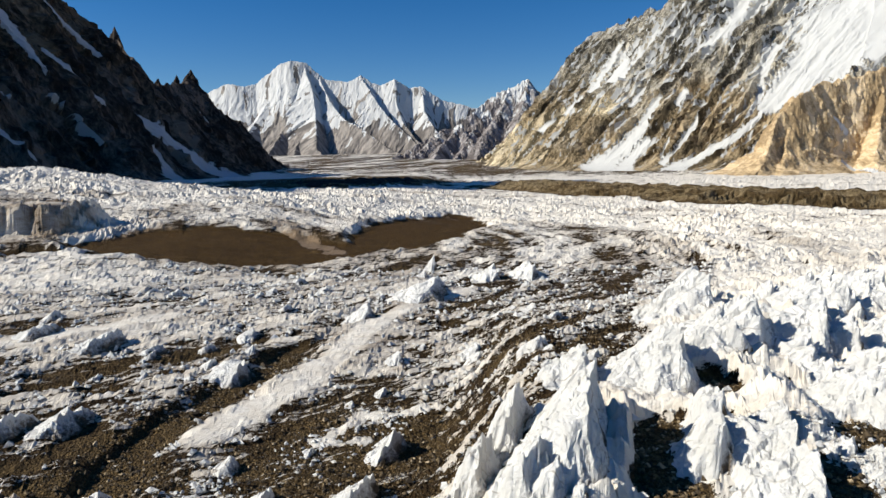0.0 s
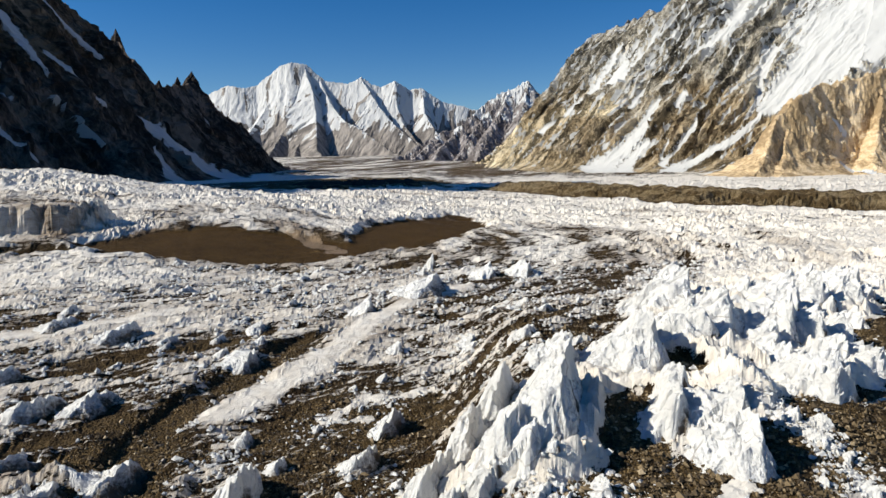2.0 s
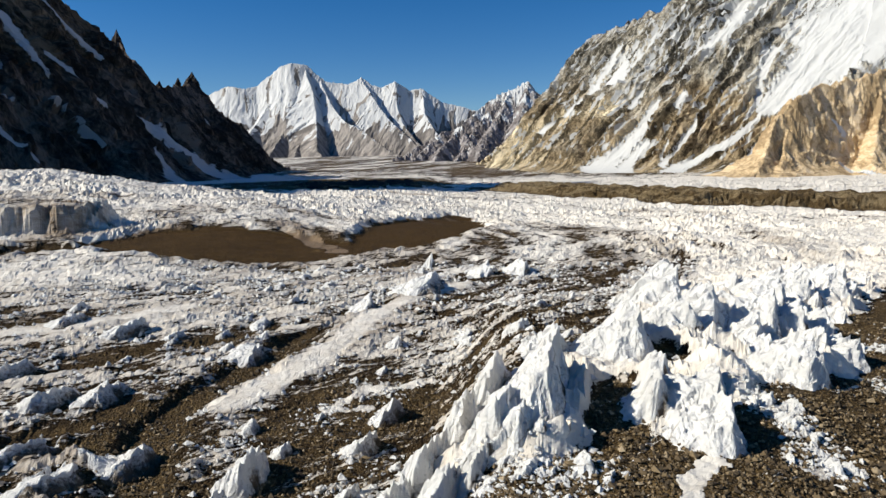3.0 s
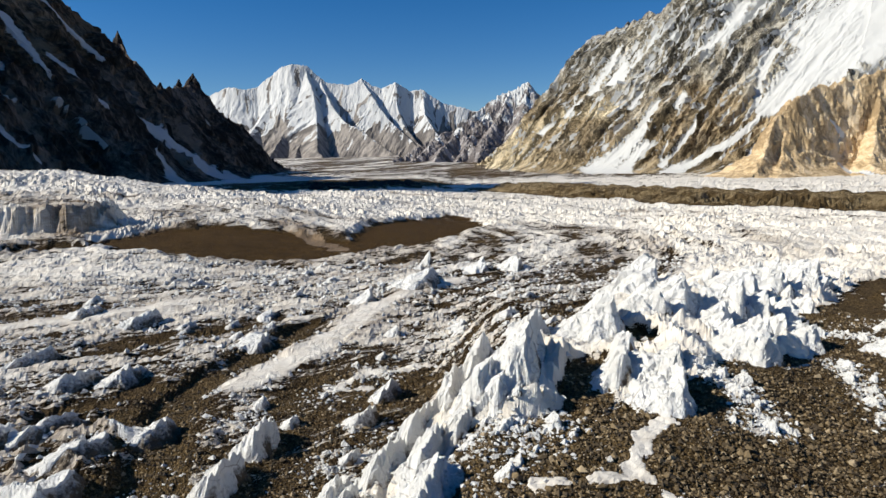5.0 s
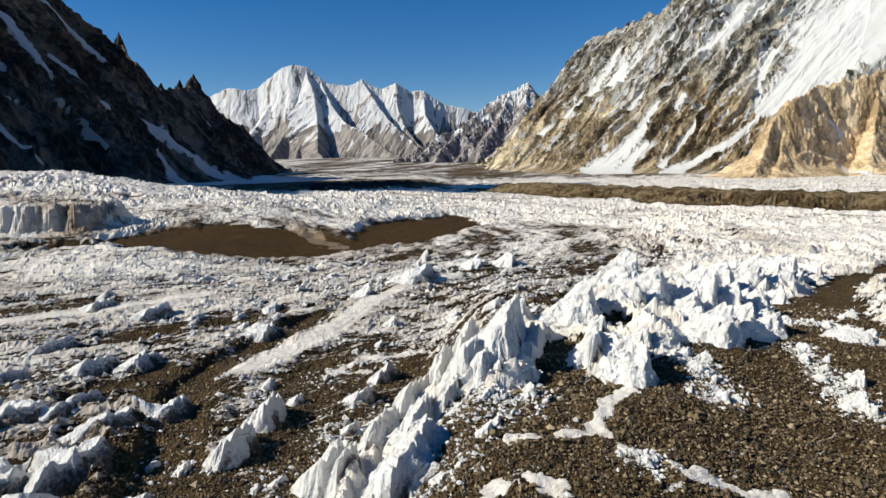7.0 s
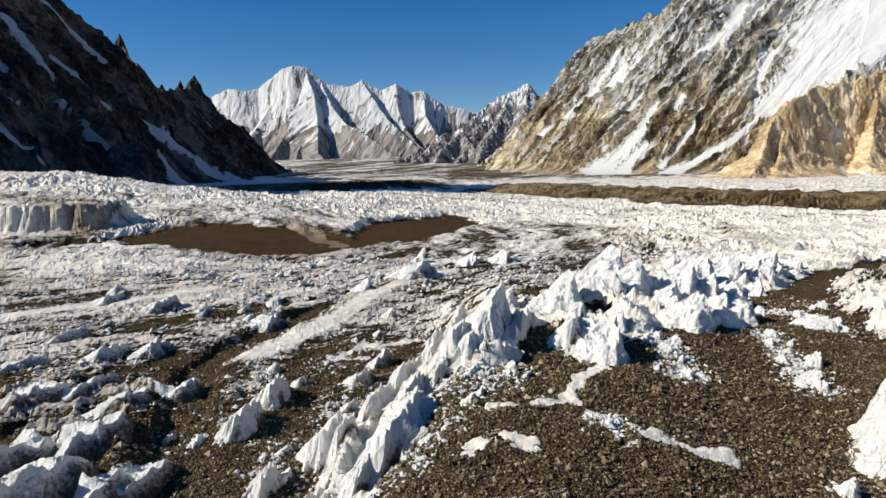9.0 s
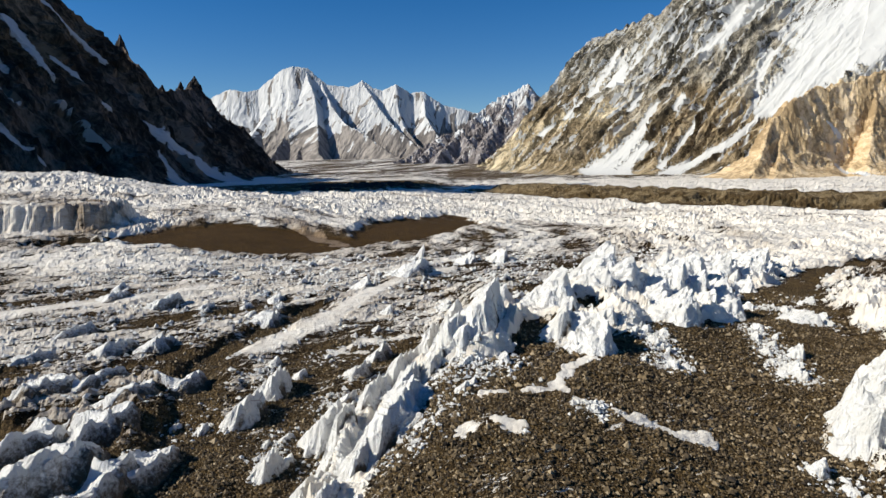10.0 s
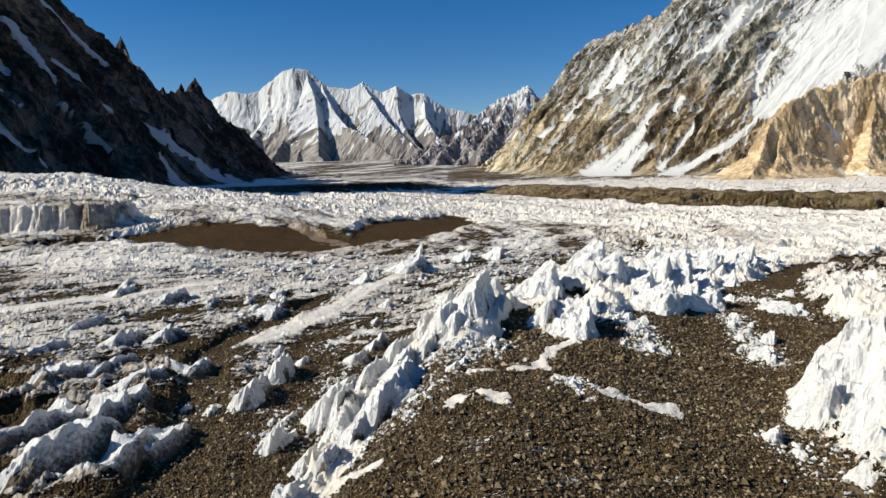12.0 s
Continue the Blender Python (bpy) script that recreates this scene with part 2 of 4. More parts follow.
# ---- meshes ----
def grid_mesh(name, X, Y, Z, mat, attrs=(), smooth=True):
    n, k = X.shape
    v = np.stack([X, Y, Z], -1).reshape(-1, 3).astype(np.float32)
    i = np.arange(n * k).reshape(n, k)
    f = np.stack([i[:-1, :-1], i[:-1, 1:], i[1:, 1:], i[1:, :-1]], -1).reshape(-1, 4)
    return raw_mesh(name, v, f, mat, attrs, smooth)


def raw_mesh(name, v, f, mat, attrs=(), smooth=True):
    me = bpy.data.meshes.new(name)
    me.vertices.add(len(v))
    me.vertices.foreach_set("co", np.asarray(v, np.float32).ravel())
    w = f.shape[1]
    me.loops.add(f.size)
    me.loops.foreach_set("vertex_index", f.astype(np.int32).ravel())
    me.polygons.add(len(f))
    me.polygons.foreach_set("loop_start", np.arange(0, f.size, w, dtype=np.int32))
    me.polygons.foreach_set("loop_total", np.full(len(f), w, np.int32))
    me.polygons.foreach_set("use_smooth", np.full(len(f), smooth))
    me.update(calc_edges=True)
    for key, values in attrs:
        at = me.attributes.new(key, 'FLOAT', 'POINT')
        at.data.foreach_set("value", np.asarray(values, np.float32).ravel())
    me.materials.append(mat)
    return me


# ---- the ground: one sheet from under the camera to the foot of the far peaks ----
RIDGE = [(-5, 3, 1.4), (-3.3, 8, 1.8), (-2.2, 13, 2.2), (-0.2, 18.5, 3.2), (3.6, 19.2, 6), (10.2, 21.8, 8), (13.6, 25.5, 9), (17.1, 27.8, 10), (20.9, 31.6, 12), (24.3, 40, 13), (31.6, 47, 15), (37.7, 53.8, 17), (50, 63, 22), (100, 100, 36)]
SECOND = [(14.6, 1), (15.4, 6.1), (15.9, 8.7), (16.5, 11.9), (18.4, 15), (22.5, 17), (26, 22), (28.5, 30), (31.5, 38), (37, 48), (56, 62), (95, 88)]
STRIP = [(-12.8, 32), (-10.7, 36.5), (-8.7, 43), (-7.6, 48), (-6.2, 53), (-3.4, 58.5), (1, 64)]
STRIP_B = [(-42.5, 44), (-38, 46.5), (-33, 49), (-28, 52), (-25, 54.5)]
GULLY = [(-9.5, 5), (-11.5, 15), (-13.5, 22), (-15.8, 29.5), (-15.4, 34.5), (-13.4, 40), (-11.4, 46)]
TONGUE = [(-35, 128), (-26.5, 116), (-18.5, 104)]
MORAINE = [(60, 470), (95, 350), (128, 285), (170, 235), (250, 190)]
SNOW_A = [(2.8, 13.3), (4.1, 13.5), (5.7, 14.0), (6.2, 12.8), (6.8, 11.8), (7.9, 11.3), (8.9, 10.8), (10.5, 10.3)]
SNOW_C = [(-6.8, 31.9), (-5.6, 34.4), (-3.7, 34.6), (-1.6, 35.8)]
RUBBLE = [[(20.5, 27.1), (19.8, 24.2), (19.3, 21.7), (18.7, 19.4), (18.5, 17.4)], [(23.9, 35.2), (26.4, 33.6), (26.8, 31.3), (25.8, 27.2)], [(12.1, 23.4), (12.6, 21.2), (12.2, 19.0), (11.4, 17.6)]]
SNOW_B = [(5.5, 14.0), (6.1, 15.3), (6.9, 16.5), (7.9, 17.6)]
SNOW_D = [(1.6, 10.1), (2.7, 10.5), (3.4, 9.7)]
SNOW_E = [(-3.5, 6.1), (-2.5, 6.7), (-1.3, 6.3)]
SNOW_F = [(-7.3, 31.4), (-6.3, 31.3), (-5.1, 31.7)]


def base_height(x, y):
    z = -3.0 * ss(0.5, -5.5, x - 0.16 * (y - 10)) * ss(70, 30, y)
    z = z - 3.4 * ss(26, 80, y) - 4.5 * ss(90, 220, y) * ss(-50, 20, x) - 1.0 * ss(90, 220, y) - 5 * ss(300, 900, y)
    z = z + 16 * np.exp(-blob(x, y, -165, 190, 95, 62) ** 2)
    cl = blob(x, y, -97, 113, 33, 15) + 0.05 * fbm(x / 6, y / 6, 3, 43) + 0.06 * ridged(x / 2.6, y / 30, 3, 44)
    z = z + 4.6 * ss(1.14, 0.98, cl)
    z = z + (0.7 - 1.5 * ss(6, 17, x - 0.35 * (y - 14))) * ss(-1, 3, x) * ss(60, 40, y)
    z = z + 2.2 * ss(52, 84, y) * ss(-22, -46, x) * ss(210, 130, y)
    z = z + 80 * ss(1400, 4300, y)
    return z


def zones(x, y):
    """The fields of the glacier in plan: debris, white ice, flow and the named strips."""
    f = {}
    f["q"] = q = np.hypot(x + 60, y - 110)
    f["phi"] = phi = np.arctan2(y - 110, x + 60) * 70
    streak = fbm(q / 3.0, phi / 18, 4, 11)
    streak2 = fbm(q / 0.8, phi / 4, 3, 23)
    patch = fbm(x / 9, y / 9, 4, 31)
    far_band = ss(30, 60, y) * (0.3 + 1.7 * fbm(q / 14, phi / 60, 4, 35))
    wob = 0.9 * fbm(x / 3, y / 3, 4, 33)
    dr, _, width, side = line_field(x, y, RIDGE)
    dr = dr + 1.4 * fbm(x / 5, y / 5, 3, 36) + 0.4 * wob
    d2, _, _, side2 = line_field(x, y, SECOND)
    f["ds"] = ds = np.minimum(line_field(x, y, STRIP)[0], line_field(x, y, STRIP_B)[0]) + 0.25 * wob
    dg, _, _, gside = line_field(x, y, GULLY)
    f["ledge"] = ss(1.0, 1.5, dg + 0.3 * wob) * ss(6, 2, dg) * (gside > 0)
    f["dg"] = dg = dg + 0.4 * wob
    t = np.where(side > 0, dr / width, -dr)
    f["wall"] = wall = ss(-0.95, 0.2, np.where(side > 0, t, t * 0.6)) * ss(1.25, 0.25, t)
    f["second"] = second = ss(-1.2, 1.2, np.where(side2 < 0, d2, -d2) + wob) * ss(-6, 0, y)
    f["mound"] = ss(-0.35, 0.5, np.where(side > 0, t, t * 0.5)) * ss(1.3, 0.4, t)
    # brown hollows that cut into the front of the wall
    pit = np.minimum.reduce([blob(x, y, 5.9, 21.6, 1.2, 3.6, -18), blob(x, y, 10.6, 21.0, 1.3, 1.6), blob(x, y, 14.6, 23.8, 2.2, 1.7), blob(x, y, 18.0, 26.2, 1.5, 1.5), blob(x, y, 10.2, 28.4, 1.1, 1.5), blob(x, y, 15.2, 28.6, 0.8, 1.2)])
    pit = ss(1.1, 0.75, pit + 0.2 * wob)
    f["wall"] = wall = wall * (1 - pit)
    f["mound"] = f["mound"] * (1 - pit)
    white = np.maximum.reduce([wall, second, ss(110, 190, y), ss(60, 100, y) * ss(0, 30, x - 0.3 * (y - 60)), ss(1.6, 0.4, blob(x, y, -150, 185, 100, 70))])
    f["white"] = white
    inside = np.where(side < 0, dr, -dr)
    near = ss(0.2, 2.2, inside) * (1 - second) * ss(70, 50, y)
    near = np.maximum(near, ss(1.15, 0.8, blob(x, y, -7.3, 13, 3.0, 13, 4) + 0.12 * wob) * (1 - wall))
    near = np.maximum(near, 0.62 * ss(1.15, 0.75, blob(x, y, -6.4, 30, 5.2, 10.5, -8) + 0.25 * wob) * (1 - wall) * ss(1.2, 2.2, ds))
    near = np.maximum(near, pit)
    f["near"] = near
    deb = 0.67 + 0.26 * streak + 0.12 * streak2 + 0.16 * patch - 0.16 * ss(50, 75, y) - 0.17 * ss(24, 38, y) * ss(6, -3, x)
    deb = deb - 0.50 * white - 0.25 * f["mound"] - 0.1 * wall + 0.19 * far_band * (1 - 0.7 * wall)
    deb = np.where(near > 0, deb * (1 - near) + near * (1.0 + 0.22 * patch + 0.2 * streak2), deb)
    cl = blob(x, y, -97, 113, 33, 15) + 0.05 * fbm(x / 6, y / 6, 3, 43)
    deb = deb - 0.7 * ss(0.34, 0.16, np.abs(cl - 1.04))
    deb = deb - 0.8 * ss(1.35, 0.85, ds) - 0.22 * ss(3.4, 1.5, ds) + 0.45 * ss(2.6, 0.6, dg)
    deb = deb + 0.25 * ss(1.3, 0.5, blob(x, y, 0.5, 35, 5, 3.0, 20))
    f["pond"] = pond = np.minimum.reduce([blob(x, y, -36.5, 102.5, 22.5, 18.5, 0), blob(x, y, -4, 156, 13, 56, -9), blob(x, y, -62, 89, 7, 4, 10)]) + 0.14 * fbm(x / 9, y / 9, 4, 5)
    deb = deb + 1.05 * ss(1.04, 0.93, pond) - 1.5 * ss(2.6, 1.6, line_field(x, y, TONGUE)[0] + 1.2 * fbm(x / 4, y / 4, 3, 45))
    dm, f["morarc"], _, morside = line_field(x, y, MORAINE)
    f["mort"] = dm = (dm + 3 * fbm(x / 30, y / 30, 3, 9)) / (25 + 0.03 * y)
    f["morfront"] = morside < 0
    f["mor"] = mor = ss(1.15, 0.95, dm)
    f["sm"] = sm = ss(1.1, 0.8, blob(x, y, -66, 500, 50, 125, 0) + 0.3 * fbm(x / 25, y / 45, 4, 14)) * ss(-0.5, -0.1, fbm(x / 18, y / 60, 3, 15))
    # last blob: dirty snow, darkened too in place of the left mountain's shadow
    deb = deb + 2.05 * mor + 3.8 * sm + 1.2 * ss(1.2, 0.7, blob(x, y, -120, 640, 150, 270, 0) + 0.3 * fbm(x / 40, y / 70, 4, 16))
    band = fbm((x - 0.25 * y) / 60, y / 700, 4, 41)
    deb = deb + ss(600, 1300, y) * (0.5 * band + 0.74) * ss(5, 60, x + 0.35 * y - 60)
    snow = np.minimum.reduce([line_field(x, y, SNOW_A)[0], line_field(x, y, SNOW_C)[0], line_field(x, y, SNOW_B)[0], line_field(x, y, SNOW_D)[0], line_field(x, y, SNOW_E)[0], line_field(x, y, SNOW_F)[0]])
    f["snow"] = sn = ss(0.43, 0.25, snow + 0.42 * fbm(x / 1.2, y / 1.2, 5, 37))
    rub = np.minimum.reduce([line_field(x, y, line)[0] for line in RUBBLE]) + 1.5 * fbm(x / 0.9, y / 0.9, 4, 38) + 0.3
    deb = deb - 0.9 * ss(0.26, 0.08, rub)
    deb = deb - 1.5 * sn + 0.9 * ss(1.2, 0.7, np.minimum(blob(x, y, 12.6, 33.5, 1.8, 1.3, 40), blob(x, y, 19.5, 31, 1.3, 1.0)))
    f["deb"] = deb
    grime_shade = 0.27 + 0.24 * streak + 0.16 * patch - 0.46 * white + 0.36 * far_band * (1 - 0.8 * wall) - 0.62 * ss(1.5, 0.7, ds) - 0.15 * ss(500, 900, y) - 0.5 * sn
    soot = np.clip(fbm(q / 5, phi / 45, 4, 39) + 0.35 * fbm(x / 6, y / 6, 4, 40) - 0.05, 0, 0.6) * ss(32, 48, y) * ss(190, 120, y) * ss(-50, -15, x) * (1 - 0.75 * f["mound"])
    f["deb"] = f["deb"] + 0.55 * soot
    f["grime_shade"] = grime_shade + 0.6 * soot + 2.5 * ss(1.02, 0.94, pond)
    return f


def surface(x, y):
    f = zones(x, y)
    near, white, wall = f["near"], f["white"], f["wall"]
    z = base_height(x, y)
    inpond = ss(1.15, 0.9, f["pond"])
    calm = np.maximum.reduce([0.94 * near, 0.7 * inpond, 0.7 * ss(1.6, 0.5, f["ds"]), 0.6 * ss(2.5, 0.5, f["dg"])])
    hum = ridged(f["q"] / 5.0, f["phi"] / 10, 3, 51, 0.5) - 0.8
    hum2 = ridged((0.93 * x + 0.37 * y) / 4.0 + 0.25 * fbm(x / 1.5, y / 1.5, 2, 63), (-0.37 * x + 0.93 * y) / (1.0 + 0.006 * np.clip(y, 0, 200)), 4, 61, 0.55) - 0.83
    wx, wy = x + 0.8 * fbm(x / 3, y / 3, 2, 73), y + 0.8 * fbm(x / 3, y / 3, 2, 74)
    ta, tb = 0.85 * wx + 0.5 * wy, -0.5 * wx + 0.85 * wy      # across and along the blades
    tall = ridged(ta / 4.5, tb / 11, 5, 71, 0.6) - 0.95
    spike = ridged(ta / 1.5, tb / 3.4, 4, 76, 0.6) - 0.9
    crests = ridged(f["q"] / 4.5 + 0.5 * fbm(x / 6, y / 6, 2, 88), f["phi"] / 13, 5, 87, 0.62) - 0.9
    out = ss(45, 75, y)
    swell = fbm(x / 32, y / 40, 3, 78)
    heaped = ss(-0.25, 0.45, fbm(x / 17, y / 24, 3, 79)) * ss(40, 70, y)
    far = ss(80, 200, y)
    slab = 0.38 * hum + 0.24 * hum2
    step = 0.13
    frac = slab / step - np.floor(slab / step)
    slab = 0.25 * slab + 0.75 * step * (np.floor(slab / step) + ss(0.7, 1.0, frac))
    rough = slab * (1 - 0.6 * white) + white * ((1 - out) * (0.4 * tall + 0.15 * spike) + out * (0.35 + 0.65 * heaped) * (1.0 * crests + 0.35 * tall + 0.25 * spike + 0.2)) + far * (0.2 * tall + 1.1 * swell)
    wallrise = f["mound"] * (0.65 + (0.45 + 0.25 * ss(28, 45, y)) * tall + 0.08 * spike) * ss(90, 50, y)
    wallrise = wallrise + f["second"] * (0.3 + 0.5 * tall + 0.3 * spike) * ss(80, 30, y)
    lumps = ss(-8.5, -12, x + 0.1 * (y - 12)) * ss(33, 24, y) * ss(-6, 2, y)
    heap = ridged(x / 5.2 + 0.3 * fbm(x / 2, y / 2, 2, 85), y / 3.6, 4, 86, 0.5) - 0.9
    rise = (rough * (1 - calm) * (1 - 0.4 * lumps) + wallrise * (1 - 0.9 * near)) + lumps * (1 - calm) * (0.15 + 0.85 * heap)
    rise = rise + 0.35 * ss(3.0, 0.4, f["ds"]) - 0.30 * ss(2.4, 0.6, f["dg"]) + 0.3 * f["ledge"] + 0.05 * f["snow"]
    rise = rise - 1.4 * inpond
    bank = ss(1.12, 0.35, f["mort"])
    cut = ridged(f["morarc"] / 7 + 1.2 * f["mort"], f["mort"] * 0.8, 4, 81, 0.6) - 0.8
    rise = rise * (1 - 0.9 * f["mor"]) + bank * 4.4 - 2.6 * cut * ss(0.05, 0.35, bank) * ss(1.0, 0.75, bank) + bank * 1.6 * fbm(x / 9, y / 14, 4, 82) + f["sm"] * (0.8 + 1.2 * ridged(x / 30, y / 50, 4, 83))
    rise = rise + near * 0.12 * fbm(x / 1.3, y / 1.3, 4, 91) + near * 0.3 * fbm(x / 7, y / 7, 3, 92)
    flake = ridged((x - 0.25 * y) / 1.6, (0.25 * x + y) / 0.5, 3, 94, 0.6) - 0.9
    rise = rise + 0.07 * flake * (1 - calm) * ss(90, 35, y)
    rise = rise * ss(3000, 1500, y)
    deb = f["deb"] + 0.12 * white * ss(40, 70, y) * (0.5 - heaped) - (1 - calm) * (0.20 * flake * ss(90, 35, y) + 0.36 * np.clip(hum, -0.6, 0.8) + 0.26 * np.clip(hum2, -0.6, 0.8) + (0.2 * white + 0.75 * wall) * np.clip(tall + 0.15, -0.8, 0.3) + lumps * (1.1 * np.clip(heap, -0.6, 0.6) - 0.25))
    # the near left lumps are browned for dirt and for the shade on them
    return z + rise, deb + 0.14 * lumps, f["grime_shade"] + 0.42 * lumps


CX, CY = 0.5, -15.0
front = np.radians(np.linspace(-48, 48, 901))
back = np.radians(np.concatenate([np.linspace(48, 312, 66)[1:]]))
ang = np.concatenate([front, back])
rad = np.concatenate([[0.0, 1.5, 3, 4.5], 6 * np.exp(np.arange(0, math.log(420 / 6), 0.0073)), 420 * np.exp(np.arange(0.01, math.log(5200 / 420), 0.016))])
A, R = np.meshgrid(ang, rad)
GX, GY = CX + R * np.sin(A), CY + R * np.cos(A)
GZ, GD, GG = surface(GX, GY)
ground = new("ground", grid_mesh("ground", GX, GY, GZ, M_GROUND, (("debris", GD), ("grime_shade", GG)), False))
tagged(ground, "dirty glacier ice with brown gravel streaks and white crust", "glacier", kind="structure")


def height_at(x, y):
    return float(surface(np.array([x]), np.array([y]))[0][0])


# ---- mountains ----
def mountain(name, mat, crests, box, cell, foot, wave, high, lay, mix, ragged, snow, label, seed=0, couloirs=(), side_on=False, slim=1.0, warm=None, bent=0.2, run=1.0, bias=0.0, upright=False):
    """A range as the union of the flanks that fall from its crests, cut by ribs and gullies.
    crests: (slope on the left hand, slope on the right hand, points). wave, high: spacing and height of the ribs.
    upright: swells and crags are laid out on the face, not in plan.
    lay: the level direction across the ribs; None: ribs fall straight from the crest. mix: shares of broad ribs, ribs, fine ribs, swells and crags.
    couloirs: (width at the top, at the foot, depth, points of x or y and height) of snow gullies."""
    x0, y0, x1, y1 = box
    X, Y = np.meshgrid(np.arange(x0, x1 + cell, cell), np.arange(y0, y1 + cell, cell))
    wx = X + wave * 0.09 * fbm(X / wave / 1.3, Y / wave / 1.3, 3, seed + 3)
    wy = Y + wave * 0.09 * fbm(X / wave / 1.3, Y / wave / 1.3, 3, seed + 5)
    Z = np.full(X.shape, -1e9)
    D = np.zeros(X.shape)
    S = np.zeros(X.shape)
    for k, (left, right, crest) in enumerate(crests):
        d, arc, val, side = line_field(wx, wy, crest)
        h = val - np.where(side > 0, left, right) * d
        hit = h > Z
        Z, D, S = np.where(hit, h, Z), np.where(hit, d, D), np.where(hit, arc + 300 * k, S)
    along = D
    if lay:
        S, along = lay[0] * X + lay[1] * Y, 1.2 * (lay[1] * X - lay[0] * Y)
    U, V = X, Y
    if upright:
        along = 1.1 * Z
        U, V = S, along
    grow = ss(0, wave * 1.2, D)
    S = S + bent * wave * fbm(X / wave / 2, Y / wave / 2, 3, seed + 4)
    S2 = S + 0.35 * bent * wave * fbm(X / wave * 4, Y / wave * 4, 3, seed + 14)
    g = ridged(S / wave, along / wave / 6, 2, seed + 7, 0.5) - 0.75
    gm = ridged(S2 / wave * 2.6, along / wave / 2.2 / run, 3, seed + 6, 0.55) - 0.9
    gs = ridged(S2 / wave * 7, along / wave * 2.2 / run, 3, seed + 2, 0.6) - 0.9
    swell = fbm(U / wave * 1.1, V / wave * 1.1, 3, seed + 8)
    crag = ridged(U / wave * 2.2, V / wave * 2.2, 5, seed + 9, 0.62) - 1.0
    Z = np.where(Z < foot + 40, foot + 40 * np.exp(np.clip((Z - foot - 40) / 40, -6, 0)) - 0.5, Z)
    push = high * (mix[0] * g * grow + mix[1] * gm * (0.25 + 0.75 * grow) + mix[2] * gs + mix[3] * swell * grow + mix[4] * crag * (0.3 + 0.7 * grow) - bias)
    white = np.full(X.shape, -1.0)
    for w0, w1, deep, pts in couloirs:
        pts = [(px, py, k / (len(pts) - 1)) for k, (px, py) in enumerate(pts)]
        d, _, k, _ = line_field(Y if side_on else X, Z, pts)
        w = slim * (w0 + (w1 - w0) * k)
        e = (d + 0.35 * w * fbm(S / w / 1.6, along / w / 4, 4, seed + 12)) / w
        push = push * (1 - 0.8 * ss(1.4, 0.6, e)) - deep * ss(1.5, 0.5, e)
        white = np.maximum(white, 1.15 - 0.75 * e)
    # the relief stands out along the normal of the flank
    gy, gx = np.gradient(Z, cell)
    n = np.sqrt(1 + gx * gx + gy * gy)
    fade = ss(foot - 1, foot + 45, Z)
    Z = Z + ragged * (ridged(X / 26, Y / 26, 4, seed + 9, 0.6) - 0.9) * (0.06 + 0.94 * ss(45, 0, D))
    FX, FY, Z = X - push * fade * gx / n, Y - push * fade * gy / n, Z + push * fade / n
    steep = np.hypot(*np.gradient(Z, cell))
    sn = np.maximum(snow(X, Y, Z, g + 0.5 * gm, S, along, steep), white)
    tint = warm(X, Y, Z) if warm else Z * 0
    ob = new(name, grid_mesh(name, FX, FY, Z - 3, mat, (("snow", sn), ("warm", tint), ("across", S), ("down", along), ("bands", fbm(S / wave * 2.4, along / wave / 1.5 / run, 4, seed + 21) - 0.45 * gm - 0.3 * crag)), False))
    return tagged(ob, label, "mountain", "valley mountains", "structure")


def snow_left(x, y, z, g, s, a, steep):
    return -0.18 - 0.22 * g + 0.45 * fbm(s / 14, a / 90, 4, 101) + 0.15 * ss(150, 400, z)


def snow_right(x, y, z, g, s, a, steep):
    flecks = 0.85 * fbm(s / 6, a / 26, 4, 113) + 0.30 * fbm(s / 26, a / 120, 4, 111)
    return 0.20 - 0.40 * g + flecks + 0.25 * fbm(x / 120, z / 120, 3, 112) + 0.30 * ss(60, 300, z) - 0.25 * ss(60, 0, z)


def snow_ochre(x, y, z, g, s, a, steep):
    return -0.25 + 0.3 * fbm(x / 30, y / 30, 3, 121)


def snow_mid(x, y, z, g, s, a, steep):
    return 0.02 - 0.45 * g + 0.45 * fbm(x / 60, y / 60, 5, 131) + 0.5 * ss(60, 400, z) - 0.25 * ss(60, 10, z)


def snow_far(x, y, z, g, s, a, steep):
    return 0.12 + 0.5 * fbm(s / 50, a / 120, 5, 141) + 0.95 * ss(60, 420, z) - 0.35 * ss(0.9, 1.7, steep) - 0.45 * ss(140, 20, z)


def warm_left(x, y, z):
    return 2.0 * ss(110, 260, z + 60 * fbm(y / 120, z / 70, 4, 118)) * ss(1250, 900, y)


def warm_right(x, y, z):
    tan = ss(1500, 1900, y + 90 * fbm(x / 90, y / 90, 3, 116)) * ss(300, 160, z + 60 * fbm(x / 80, z / 80, 3, 117))
    return ss(190, 70, z + 70 * fbm(x / 100, z / 70, 4, 115)) + tan + 1.2 * ss(1.2, 0.8, blob(x, z, 362, 128, 24, 34, 20))


